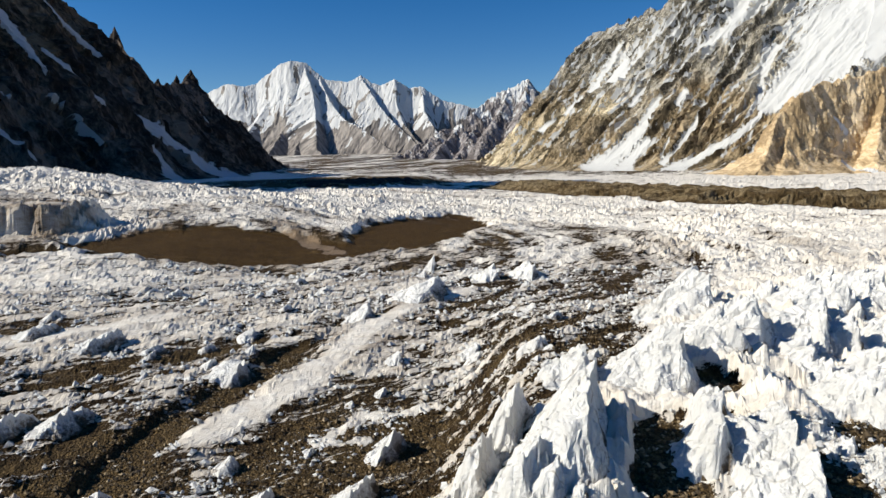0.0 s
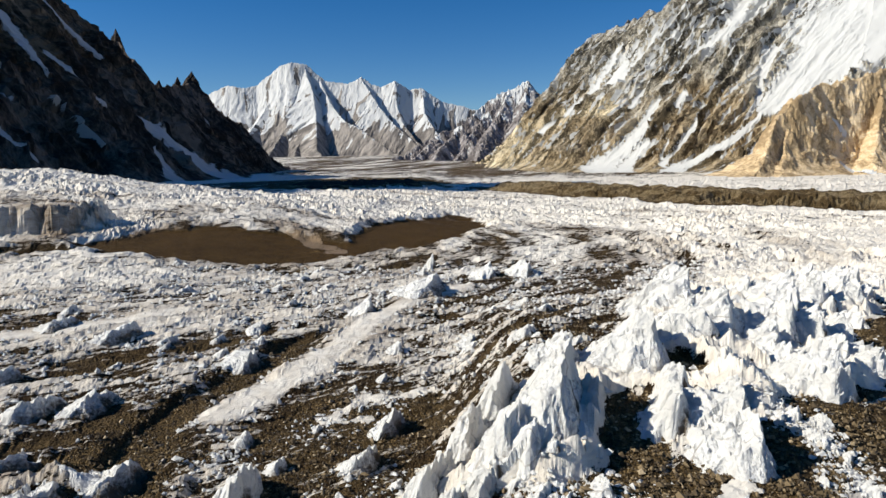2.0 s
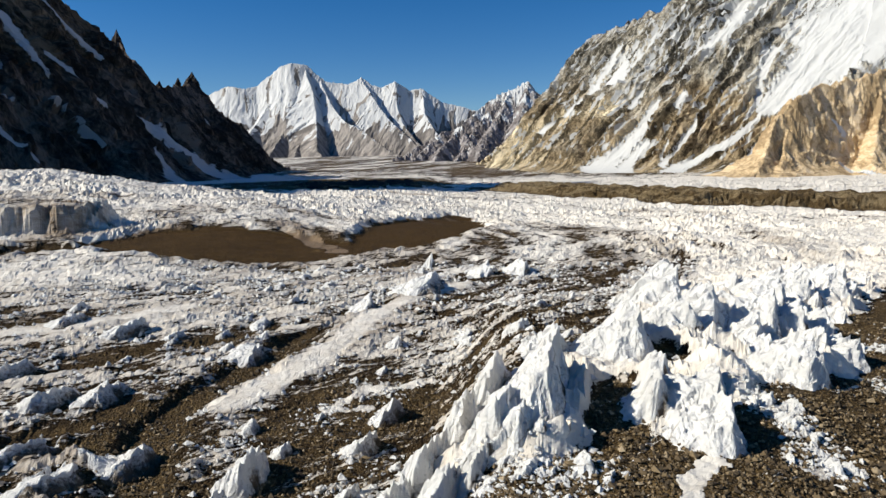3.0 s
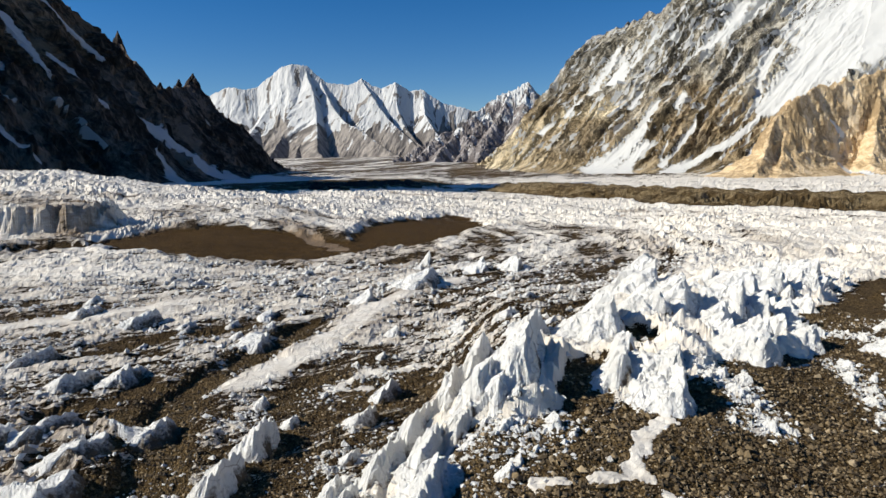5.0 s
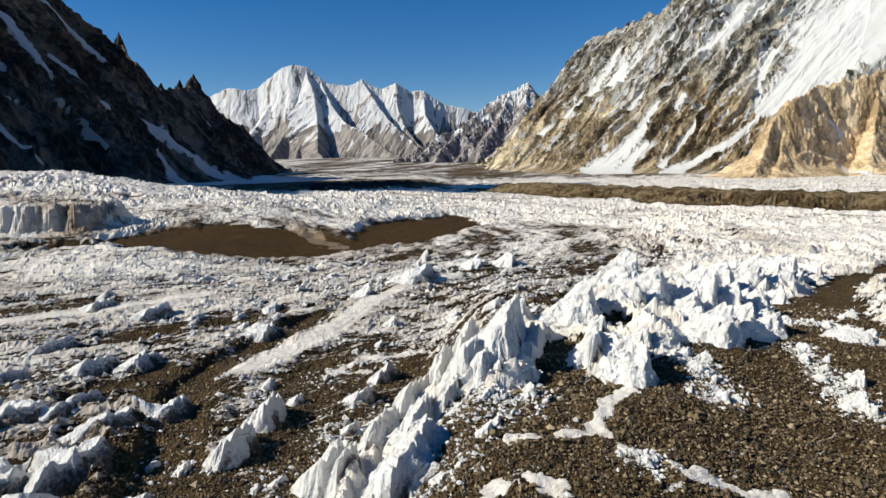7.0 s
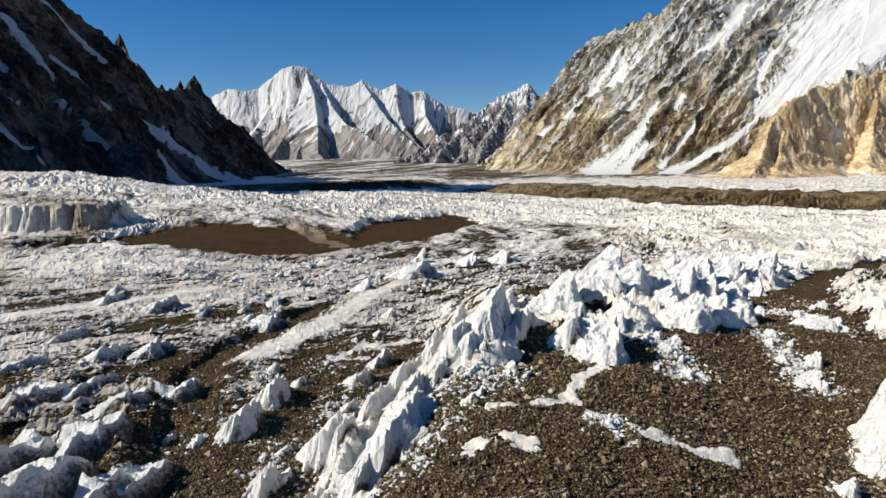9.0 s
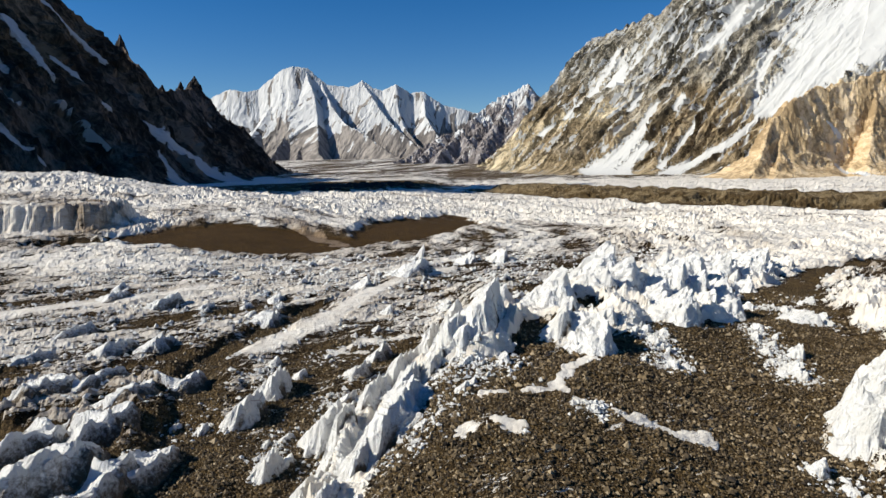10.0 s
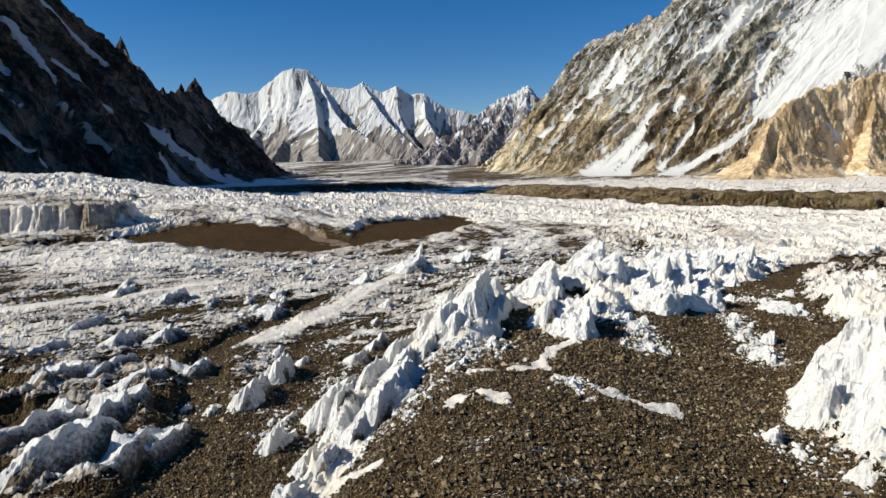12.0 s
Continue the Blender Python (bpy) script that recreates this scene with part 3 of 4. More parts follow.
# LEFT nearer than y 800 is out of view, added to shadow the glacier
LEFT = [(-440, 2060, -40), (-565, 1950, 53), (-607, 1850, 145), (-629, 1800, 166), (-664, 1750, 212), (-685, 1700, 267), (-680, 1620, 234),
        (-683, 1480, 209), (-670, 1350, 236), (-652, 1260, 250), (-655, 1250, 282), (-661, 1238, 250), (-683, 1150, 311), (-672, 1050, 347), (-720, 950, 417), (-800, 750, 440), (-920, 570, 600), (-1030, 420, 880), (-1030, 280, 800), (-1090, 190, 450)]
RIGHT = [(385, 2450, 223), (424, 2350, 298), (447, 2250, 325), (465, 2150, 361), (477, 2080, 405), (492, 2050, 413), (519, 2000, 411), (535, 1900, 411), (564, 1840, 413), (577, 1780, 419), (598, 1740, 405), (604, 1700, 397), (591, 1600, 420), (610, 1480, 441), (747, 1350, 490), (879, 1250, 531), (1115, 1000, 505), (1500, 500, 520)]
RIGHT_B = [(385, 2450, 223), (304, 2420, 150), (222, 2380, 79), (142, 2330, 22), (78, 2280, -21)]
OCHRE = [(376, 735, -12), (420, 785, 62), (445, 800, 82), (494, 830, 106), (551, 850, 118), (624, 860, 133), (764, 850, 165), (1000, 700, 180)]
FAR = [(-1723, 4450, 498), (-1663, 4450, 536), (-1538, 4450, 589), (-1431, 4450, 567), (-1330, 4480, 589), (-1178, 4500, 718), (-1083, 4500, 748), (-990, 4520, 737), (-924, 4520, 677), (-845, 4520, 616), (-682, 4520, 593), (-597, 4540, 645), (-505, 4540, 584), (-448, 4540, 571), (-352, 4540, 613), (-257, 4560, 549), (-174, 4560, 560), (-11, 4580, 458), (155, 4600, 420), (346, 4600, 363), (723, 4600, 253)]
SPUR_A = [(-991, 4520, 722), (-939, 4380, 576), (-868, 4200, 355), (-844, 4080, 243), (-802, 3900, 113), (-728, 3760, 30)]
SPUR_B = [(-879, 4510, 631), (-797, 4330, 441), (-671, 4200, 310), (-506, 4080, 211), (-341, 3900, 97), (-236, 3750, 41)]
SPUR_C = [(-598, 4540, 638), (-507, 4420, 483), (-381, 4300, 315), (-241, 4200, 193), (-162, 4100, 124)]
SPUR_D = [(-353, 4540, 605), (-332, 4430, 442), (-297, 4330, 296), (-203, 4200, 181), (-105, 4060, 100)]
SPUR_E = [(-174, 4560, 552), (-141, 4420, 378), (-49, 4250, 229)]
SPUR_F = [(-1178, 4500, 707), (-1226, 4380, 474), (-1300, 4250, 303), (-1321, 4100, 191), (-1318, 3950, 96)]
SPUR_G = [(-1081, 4480, 678), (-1041, 4330, 427), (-1079, 4180, 245), (-1113, 4020, 140), (-1136, 3880, 59)]
SPUR_H = [(-1001, 4270, 325), (-945, 4100, 183), (-953, 3860, 52)]
MID = [(-246, 2720, 29), (-181, 2800, 59), (-99, 2850, 105), (-10, 2900, 157), (72, 2970, 169), (100, 3000, 213), (169, 3050, 270), (233, 3080, 315), (282, 3100, 354), (330, 3100, 367), (369, 3100, 383), (417, 3100, 409), (448, 3120, 353), (492, 3150, 289), (576, 3200, 206), (790, 3300, 150)]
MID_A = [(71, 2930, 188), (32, 2850, 128), (-25, 2720, 69), (-56, 2580, 11)]
MID_B = [(71, 2930, 188), (128, 2800, 94), (137, 2600, 12)]
MID_C = [(329, 3090, 361), (249, 2950, 210), (180, 2800, 123), (137, 2600, 24)]
MID_D = [(417, 3100, 404), (371, 2960, 248), (300, 2800, 123), (215, 2560, 10)]
MID_E = [(282, 3100, 349), (155, 2960, 186), (87, 2800, 84), (42, 2620, 9)]
MID_F = [(-10, 2900, 157), (-92, 2780, 72), (-148, 2660, 22)]
LEFT_SNOW = [(7, 4, 3, [(960, 300), (990, 268), (1004, 225), (1006, 195)]), (9, 2, 2, [(838, 222), (832, 196), (822, 164), (816, 142)]), (4, 2, 2, [(752, 156), (748, 138)]), (3, 5, 2, [(849, 174), (855, 141), (885, 110)]),
             (3, 3, 2, [(670, 82), (672, 51), (681, 28)]), (11, 30, 4, [(962, 90), (975, 60), (1000, 28), (1022, -8)]), (5, 10, 2, [(912, 39), (900, 14), (880, -8)]), (1.5, 2, 1, [(798, 88), (794, 67), (796, 50)]),
             (2, 2, 1, [(790, 113), (798, 104)]), (2, 2, 1, [(710, 115), (723, 98)]), (2, 2, 1, [(1563, 157), (1567, 124)])]
RIGHT_SNOW = [(6, 30, 5, [(441, 136), (401, 79), (353, 27), (298, -12)]), (6, 18, 4, [(398, 51), (355, 2), (332, -19)]), (4, 5, 3, [(491, 113), (462, 67), (424, 22), (398, 1)]), (4, 3, 2, [(437, 64), (405, 12)]),
              (4, 11, 4, [(543, 85), (499, 48), (444, 11), (374, -21)]), (5, 15, 4, [(569, 81), (531, 35), (496, 0), (465, -18)]), (72, 12, 2, [(720, 262), (659, 190), (616, 147), (573, 108), (549, 95)]), (34, 30, 2, [(800, 300), (720, 232)]),
              (13, 4, 3, [(621, 329), (580, 276), (545, 246), (513, 221), (463, 162)]), (7, 13, 3, [(503, 331), (449, 253), (404, 194)]), (7, 5, 2, [(478, 142), (458, 115)]), (7, 6, 3, [(610, 216), (583, 173), (552, 111)]),
              (8, 8, 3, [(393, 187), (338, 137), (280, 97)]), (4, 3, 2, [(568, 206), (553, 185)]), (3, 3, 2, [(513, 99), (494, 73)]), (5, 4, 2, [(431, 163), (393, 121)]), (20, 10, 1, [(716, 203), (685, 165)])]
OCHRE_A = [(456, 822, 88), (432, 778, 42), (404, 735, -14)]
OCHRE_B = [(590, 852, 112), (556, 800, 50), (520, 748, -14)]
OCHRE_SNOW = [(3, 4, 1, [(508, 62), (524, 40)]), (5, 8, 1, [(506, 4), (512, -12)])]
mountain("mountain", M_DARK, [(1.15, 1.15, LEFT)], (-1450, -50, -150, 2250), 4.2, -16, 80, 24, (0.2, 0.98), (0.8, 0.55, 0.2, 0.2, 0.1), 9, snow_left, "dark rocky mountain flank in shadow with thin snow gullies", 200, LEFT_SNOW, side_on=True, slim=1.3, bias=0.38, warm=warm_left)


def spire(x, y, z, height, radius, seed):
    """A jagged rock tooth on the skyline crest."""
    a, t = np.meshgrid(np.linspace(0, 2 * math.pi, 17), np.linspace(0, 1, 12))
    r = radius * (1.02 - t) ** 0.9 * (1 + 0.5 * perlin(np.cos(a) * 1.5 + 3, np.sin(a) * 1.5 + 2 * t, seed))
    r = np.where(t > 0.99, 0.2, r)
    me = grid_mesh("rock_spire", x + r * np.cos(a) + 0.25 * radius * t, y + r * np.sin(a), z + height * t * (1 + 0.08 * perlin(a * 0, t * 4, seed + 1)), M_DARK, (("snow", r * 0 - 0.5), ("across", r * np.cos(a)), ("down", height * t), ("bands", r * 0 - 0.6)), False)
    return tagged(new("rock_spire", me), "dark jagged rock spire on the shaded crest", "rock spire", "spires on the crest")


for i, (x, y, z, h, rr) in enumerate([(-652, 1250, 190, 95, 26), (-661, 1262, 190, 70, 24), (-650, 1215, 200, 55, 16), (-686, 1700, 240, 28, 16), (-676, 1690, 232, 24, 14), (-681, 1600, 220, 20, 9), (-684, 1500, 200, 20, 9), (-676, 1400, 215, 22, 9), (-662, 1300, 235, 20, 9)]):
    spire(x, y, z, h, rr, 160 + 7 * i)
mountain("mountain", M_RIGHT, [(1.2, 1.2, RIGHT), (1.0, 1.3, RIGHT_B)], (0, 420, 1700, 2700), 3.2, -16, 62, 24, (0.16, -0.98), (0.8, 0.5, 0.3, 0.25, 0.05), 8, snow_right, "sunlit brown grey rock wall with snow couloirs", 300, RIGHT_SNOW, slim=0.75, warm=warm_right, bent=0.10, run=2.6)
mountain("rock_buttress", M_OCHRE, [(1.6, 2.6, OCHRE), (1.5, 1.5, OCHRE_A), (1.7, 1.7, OCHRE_B)], (250, 560, 1050, 1000), 2.0, -14, 70, 20, (0.95, 0.3), (0.0, 0.05, 0.03, 0.8, 0.36), 4, snow_ochre, "ochre rock buttress at the foot of the wall", 400, OCHRE_SNOW, upright=True)
mountain("mountain", M_MID, [(1.2, 1.4, MID), (1.3, 0.8, MID_A), (1.2, 0.9, MID_B), (1.2, 0.9, MID_C), (1.2, 0.9, MID_D), (1.2, 0.9, MID_E), (1.1, 0.8, MID_F)], (-500, 2300, 1100, 3500), 5.0, -25, 80, 15, None, (0.5, 0.6, 0.3, 0.2, 0.5), 10, snow_mid, "grey rock peak dusted with snow beyond the glacier", 500)
mountain("mountain", M_FAR, [(1.0, 1.6, FAR), (1.5, 0.85, SPUR_A), (1.4, 1.2, SPUR_B), (1.3, 1.3, SPUR_C), (1.3, 1.2, SPUR_D), (1.2, 1.2, SPUR_E), (1.0, 0.75, SPUR_F), (1.0, 0.85, SPUR_G), (1.0, 0.9, SPUR_H)], (-2300, 3500, 1100, 4900), 6.0, 10, 150, 12, None, (0.5, 0.4, 0.15, 0.5, 0.35), 4, snow_far, "snow covered high peak closing the valley", 600)


# ---- ice pinnacles ----
def fin_arrays(length, width, height, seed, nu=34, nv=22, sharp=1.0, cut=1.0, teeth=()):
    """A blade of ice: a crest of pointed teeth along x, a broad flank towards -y, a sheer one towards +y, a skirt sunk into the ground."""
    r = np.random.RandomState(seed)
    u = np.linspace(-1, 1, nu)
    edge_at = 0.42 + 0.16 * perlin(u * 1.7, u * 0 + 3.3, seed + 3) + 0.07 * perlin(u * 6, u * 0, seed + 5)
    tooth = np.zeros(nu)
    n = 3 + int(2 * sharp)
    for k in range(n):
        at = -0.72 + 1.44 * (k + r.uniform(0.2, 0.8)) / n
        top = (1 - 0.55 * at * at) * r.uniform(0.78, 1.0)
        tooth = np.maximum(tooth, top * (1 - np.where(u < at, at - u, (u - at) * r.uniform(0.8, 1.3)) * r.uniform(0.9, 1.7)))
    if teeth:
        tooth = np.max([top * (1 - 1.1 * np.abs(u - at)) for at, top in teeth], 0)
    base = (1 - np.abs(u) ** 2.4) * 0.74
    crest = np.maximum(tooth, base * 0.9) * np.clip((1 - np.abs(u)) * 2.6, 0, 1) + 0.05 * sharp * (ridged(u * 7, u * 0, 2, seed + 2) - 0.9)
    v = np.sign(np.linspace(-1, 1, nv)) * np.abs(np.linspace(-1, 1, nv)) ** 1.15
    U, V = np.meshgrid(u, v)
    E = edge_at[None, :]
    V = np.where(V < 0, E + V * (1 + E), E + V * (1 - E))      # lines of the mesh follow the crest
    t = np.where(V < E, (E - V) / (1 + E), (V - E) / (1 - E))
    prof = np.where(V < E, 1 - t ** 1.0, 1 - t ** 0.7)
    body = np.sin(np.pi * np.clip(t, 0, 1)) ** 0.7
    flute = 0.13 * cut * (ridged(U * 2.8 + 0.5 * V + 0.3 * perlin(U * 2, V * 2, seed), V * 0.8, 4, seed + 4, 0.55) - 0.95) * body
    hollow = -0.12 * body * ss(0.15, 0.6, perlin(U * 1.9, V * 1.3, seed + 21))
    rim = (1 - np.abs(U) ** 4) * (1 - np.clip(np.abs(V), 0, 1) ** 6)
    z = crest[None, :] * prof + (flute * (0.4 + crest[None, :]) + hollow) * rim + (0.045 * fbm(U * 5, V * 4, 3, seed + 6) + 0.04 * (ridged(U * 6 + V, V * 5 - U, 4, seed + 11, 0.65) - 0.9)) * rim
    z = np.clip(z, -0.1, 2)
    lean = 0.10 * width * z
    x = U * length / 2 * (0.92 + 0.16 * perlin(V * 2, U, seed + 7)) + 0.04 * length * perlin(U * 3, V * 3, seed + 9)
    y = V * width / 2 * (0.95 + 0.25 * perlin(U * 2.5, V * 0, seed + 8)) * (0.25 + 0.75 * (1 - np.abs(U) ** 3.5) ** 0.5) + lean
    skirt = np.maximum(np.abs(U), np.abs(V)) > 0.985
    x, y = np.where(skirt, x * 1.14, x), np.where(skirt, y * 1.22, y)
    zz = z * height - 0.5 * height * skirt - 0.10 * height
    # besides dirt at foot and hollows, the sheer flank is darkened as its shade
    grime_shade = np.clip(0.5 - 4.0 * z, 0, 1) * 0.9 * (np.abs(U) < 0.86) + 0.3 * (1 - sharp) + 0.48 * (V > E + 0.04) * np.clip(1.25 - 1.2 * z, 0, 1) + 0.34 * sharp * ss(0.15, 0.5, perlin(U * 1.9, V * 1.3, seed + 21)) * body * np.clip(1.3 - 1.5 * z, 0, 1)
    return x, y, zz, grime_shade


def fin_mesh(length, width, height, seed, nu=34, nv=22, sharp=1.0, cut=1.0, teeth=()):
    x, y, z, g = fin_arrays(length, width, height, seed, nu, nv, sharp, cut, teeth)
    return grid_mesh("ice_pinnacle", x, y, z, M_ICE, (("grime_shade", g),), False)


def ice_pinnacle(me, x, y, turn, scale=1.0, label="white melted ice pinnacle standing in gravel"):
    ob = new("ice_pinnacle", me)
    ob.matrix_world = pose(x, y, height_at(x, y), 0, 0, turn) @ Matrix.Scale(scale, 4)
    return tagged(ob, label, "ice pinnacle", "ice pinnacles on the glacier")


def rooted_pinnacle(x, y, turn, length, width, height, seed, nu, nv, sharp=1.0, cut=1.0, teeth=(), lift=0.0, label="white melted ice pinnacle standing in gravel"):
    """A blade whose feet follow the ground under it."""
    bx, by, bz, g = fin_arrays(length, width, height, seed, nu, nv, sharp, cut, teeth)
    c, s_ = math.cos(radians(turn)), math.sin(radians(turn))
    under = surface(x + c * bx - s_ * by, y + s_ * bx + c * by)[0]
    mid = float(np.median(under))
    up = ss(0.0, 0.75, bz / height)
    bz = bz + lift * up + (1 - up) * (under - mid) + 0.02 * height
    ob = new("ice_pinnacle", grid_mesh("ice_pinnacle", bx, by, bz, M_ICE, (("grime_shade", g),), False))
    ob.matrix_world = pose(x, y, mid, 0, 0, turn)
    return tagged(ob, label, "ice pinnacle", "ice pinnacles on the glacier")


# length, width, height, x, y, turn: the large blades of the near ice wall
HEROES = [(7.0, 3.3, 2.7, 2.6, 21.9, -103), (4.2, 2.4, 2.4, 0.9, 25.2, -112), (3.8, 2.2, 2.1, -0.3, 23.0, -115), (3.6, 2.0, 1.9, -1.5, 20.6, -118), (3.2, 1.8, 1.6, -2.7, 18.4, -120),
          (6.6, 4.0, 2.3, -1.7, 14.0, -104), (2.8, 1.7, 1.6, -4.0, 15.6, -108), (4.2, 2.5, 2.2, -5.0, 17.4, -108), (2.8, 1.7, 1.5, -4.8, 12.2, -112), (2.2, 1.6, 1.5, -7.0, 14.2, -100), (4.6, 1.3, 0.9, -5.0, 5.6, -112),
          (3.6, 2.4, 2.2, -9.3, 23.6, -100), (3.8, 2.2, 1.9, -10.0, 20.4, -103), (6.0, 3.0, 2.0, 8.5, 20.4, -100), (6.4, 4.4, 2.6, 7.6, 29.0, -98), (7.4, 6.4, 3.6, 13.6, 42.0, -95),
          (6.2, 5.2, 2.6, 13.6, 35.2, -98), (6.2, 3.8, 2.3, 15.6, 27.6, -104), (4.6, 3.4, 1.7, 20.4, 31.6, -100), (5.0, 4.2, 2.4, 11.0, 32.0, -95), (5.4, 4.4, 2.4, 18.2, 36.5, -100),
          (6.4, 5.0, 2.8, 22.3, 44.0, -98), (6.6, 5.4, 2.6, 27.0, 49.0, -100), (6.0, 5.4, 2.6, 33.5, 54.5, -100), (4.0, 3.0, 1.8, 4.2, 29.4, -98),
          (6.0, 4.4, 4.6, 18.6, 12.6, -100), (4.6, 3.2, 2.9, 17.8, 8.6, -104), (3.4, 2.4, 2.0, 17.0, 5.4, -105), (3.0, 2.2, 1.4, 16.6, 11.4, -110), (1.8, 1.3, 1.0, 18.6, 19.6, -100), (1.6, 1.2, 0.9, 20.3, 22.2, -105)]
BROAD_CREST = [(-0.62, 0.78), (-0.38, 0.92), (-0.15, 1.0), (0.06, 0.96), (0.24, 0.9), (0.42, 0.74)]
for i, (L, W, H, x, y, turn) in enumerate(HEROES):
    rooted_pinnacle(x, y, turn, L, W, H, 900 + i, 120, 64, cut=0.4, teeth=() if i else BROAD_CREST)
# smaller blades along the wall behind them
r = np.random.RandomState(21)
for i in range(40):
    k = r.uniform(0, 1)
    p = np.interp(k * (len(RIDGE) - 2), np.arange(len(RIDGE)), [q[0] for q in RIDGE]), np.interp(k * (len(RIDGE) - 2), np.arange(len(RIDGE)), [q[1] for q in RIDGE])
    w = np.interp(k * (len(RIDGE) - 2), np.arange(len(RIDGE)), [q[2] for q in RIDGE]) * r.uniform(-0.04, 0.55)
    size = r.uniform(0.9, 1.8) * (1 + 0.8 * k)
    rooted_pinnacle(p[0] - 0.6 * w, p[1] + 0.7 * w, r.uniform(-125, -85), 1.5 * size, 1.0 * size, 0.75 * size, 1000 + i, 44, 30, cut=0.5)

# the single ice cones and blocks among the dirty ice
BLOCKS = [(2.8, 2.4, 2.0, -21.2, 33.9, 20), (3.0, 2.2, 1.9, -24.2, 33.6, 10), (3.4, 2.6, 2.2, -26.6, 47.2, 15), (2.8, 2.2, 1.8, -14.8, 41, 30), (3.0, 2.4, 2.2, -8.4, 54, 40),
          (7.5, 4.8, 2.8, -3.8, 62, 25), (2.0, 1.4, 3.2, -3.0, 80, 40), (4.5, 2.6, 3.0, 3.5, 72, 40), (5.0, 2.8, 3.2, 8.0, 74, 40), (3.0, 2.0, 1.6, 25, 30, 40),
          (2.8, 2.2, 1.8, -15.4, 25.4, 20), (3.2, 2.6, 2.0, -23, 23.6, 0), (3.8, 2.6, 2.3, -16.6, 18.2, 20), (5.0, 3.4, 3.4, -16.2, 12.6, 15), (5.2, 3.0, 2.6, -19.6, 15.6, 10),
          (4.2, 2.0, 1.7, -13.4, 12.6, 35), (3.4, 1.8, 1.4, -12.6, 14.8, 20), (3.6, 2.2, 1.8, -20.5, 25.2, 10), (3.0, 2.0, 1.5, -17.2, 22.4, 20), (3.4, 2.2, 1.8, -30, 38, 20), (3.0, 2.2, 1.6, -33, 50, 15), (2.8, 1.9, 1.5, -28.5, 31, 10),
          (2.6, 1.3, 1.7, -3.9, 30.6, 20), (2.0, 1.3, 1.9, -4.7, 26.2, 10)]
for i, (L, W, H, x, y, turn) in enumerate(BLOCKS):
    # blocks at the near left get a browner tone, dirt and painted shade together
    rooted_pinnacle(x, y, -125 + turn, 1.4 * L, 1.35 * W, 0.75 * H, 940 + i, 60, 40, 0.05 if x < -11 and y < 28 else 0.4, 0.5, label="rounded grey white block of melting ice")

r = np.random.RandomState(57)
lump_meshes = [fin_mesh(2.2, 1.6, 0.9, 980 + k, 26, 18, 0.6, 0.6) for k in range(10)]
set_down = 0
while set_down < 90:
    x, y = r.uniform(-42, 8), 20 + 62 * r.uniform(0, 1) ** 0.8
    z, d, g = surface(np.array([x]), np.array([y]))
    if x < -0.55 * y - 6 or not 0.3 < d[0] < 0.8 or zones(np.array([x]), np.array([y]))["ds"][0] < 2.0:
        continue
    ice_pinnacle(lump_meshes[set_down % 10], x, y, r.uniform(-130, -70), 0.35 + 0.75 * r.uniform(0, 1) ** 2, label="small melted ice lump on dirty glacier ice")
    set_down += 1


# ---- loose stones on the moraine gravel ----
def make_stone():
    m, nt, b, node, link = shader("moraine_stone")
    isl = node("ShaderNodeNewGeometry")
    info = node("ShaderNodeObjectInfo")
    pick = calc(node, link, 'FRACT', calc(node, link, 'ADD', isl.outputs["Random Per Island"], info.outputs["Random"]))
    col = ramp(node, [(0.0, (0.028, 0.018, 0.008)), (0.5, (0.10, 0.069, 0.033)), (0.85, (0.185, 0.133, 0.07)), (1.0, (0.36, 0.285, 0.185))])
    link(pick, col.inputs[0])
    fine = noise_tex(node, link, isl.outputs["Position"], 14, 4)
    dust = ramp(node, [(0.3, (0.7, 0.7, 0.7)), (0.7, (1.2, 1.17, 1.1))])
    link(fine, dust.inputs[0])
    link(mixrgb(node, link, 1.0, col.outputs[0], dust.outputs[0], 'MULTIPLY'), b.inputs["Base Color"])
    b.inputs["Roughness"].default_value = 0.85
    return m


M_STONE = make_stone()


def lump(seed, n=1):
    """An angular stone or chunk: a small ball pushed about."""
    bm = bmesh.new()
    bmesh.ops.create_icosphere(bm, subdivisions=n, radius=0.5)
    r = random.Random(seed)
    for v in bm.verts:
        v.co *= r.uniform(0.72, 1.25)
    v = np.array([p.co[:] for p in bm.verts])
    f = np.array([[p.index for p in t.verts] for t in bm.faces])
    bm.free()
    return v, f


LUMPS = [lump(k) for k in range(12)]


def shard(seed):
    """A small broken stone of eight faces."""
    r = np.random.RandomState(seed)
    v = np.array([(1, 0, 0), (0, 1, 0), (-1, 0, 0), (0, -1, 0), (0, 0, 1), (0, 0, -1)], float) * 0.55
    v = v * r.uniform(0.65, 1.2, (6, 1)) + r.uniform(-0.16, 0.16, (6, 3))
    f = np.array([(0, 1, 4), (1, 2, 4), (2, 3, 4), (3, 0, 4), (1, 0, 5), (2, 1, 5), (3, 2, 5), (0, 3, 5)])
    return v, f


SHARDS = [shard(k) for k in range(12)]


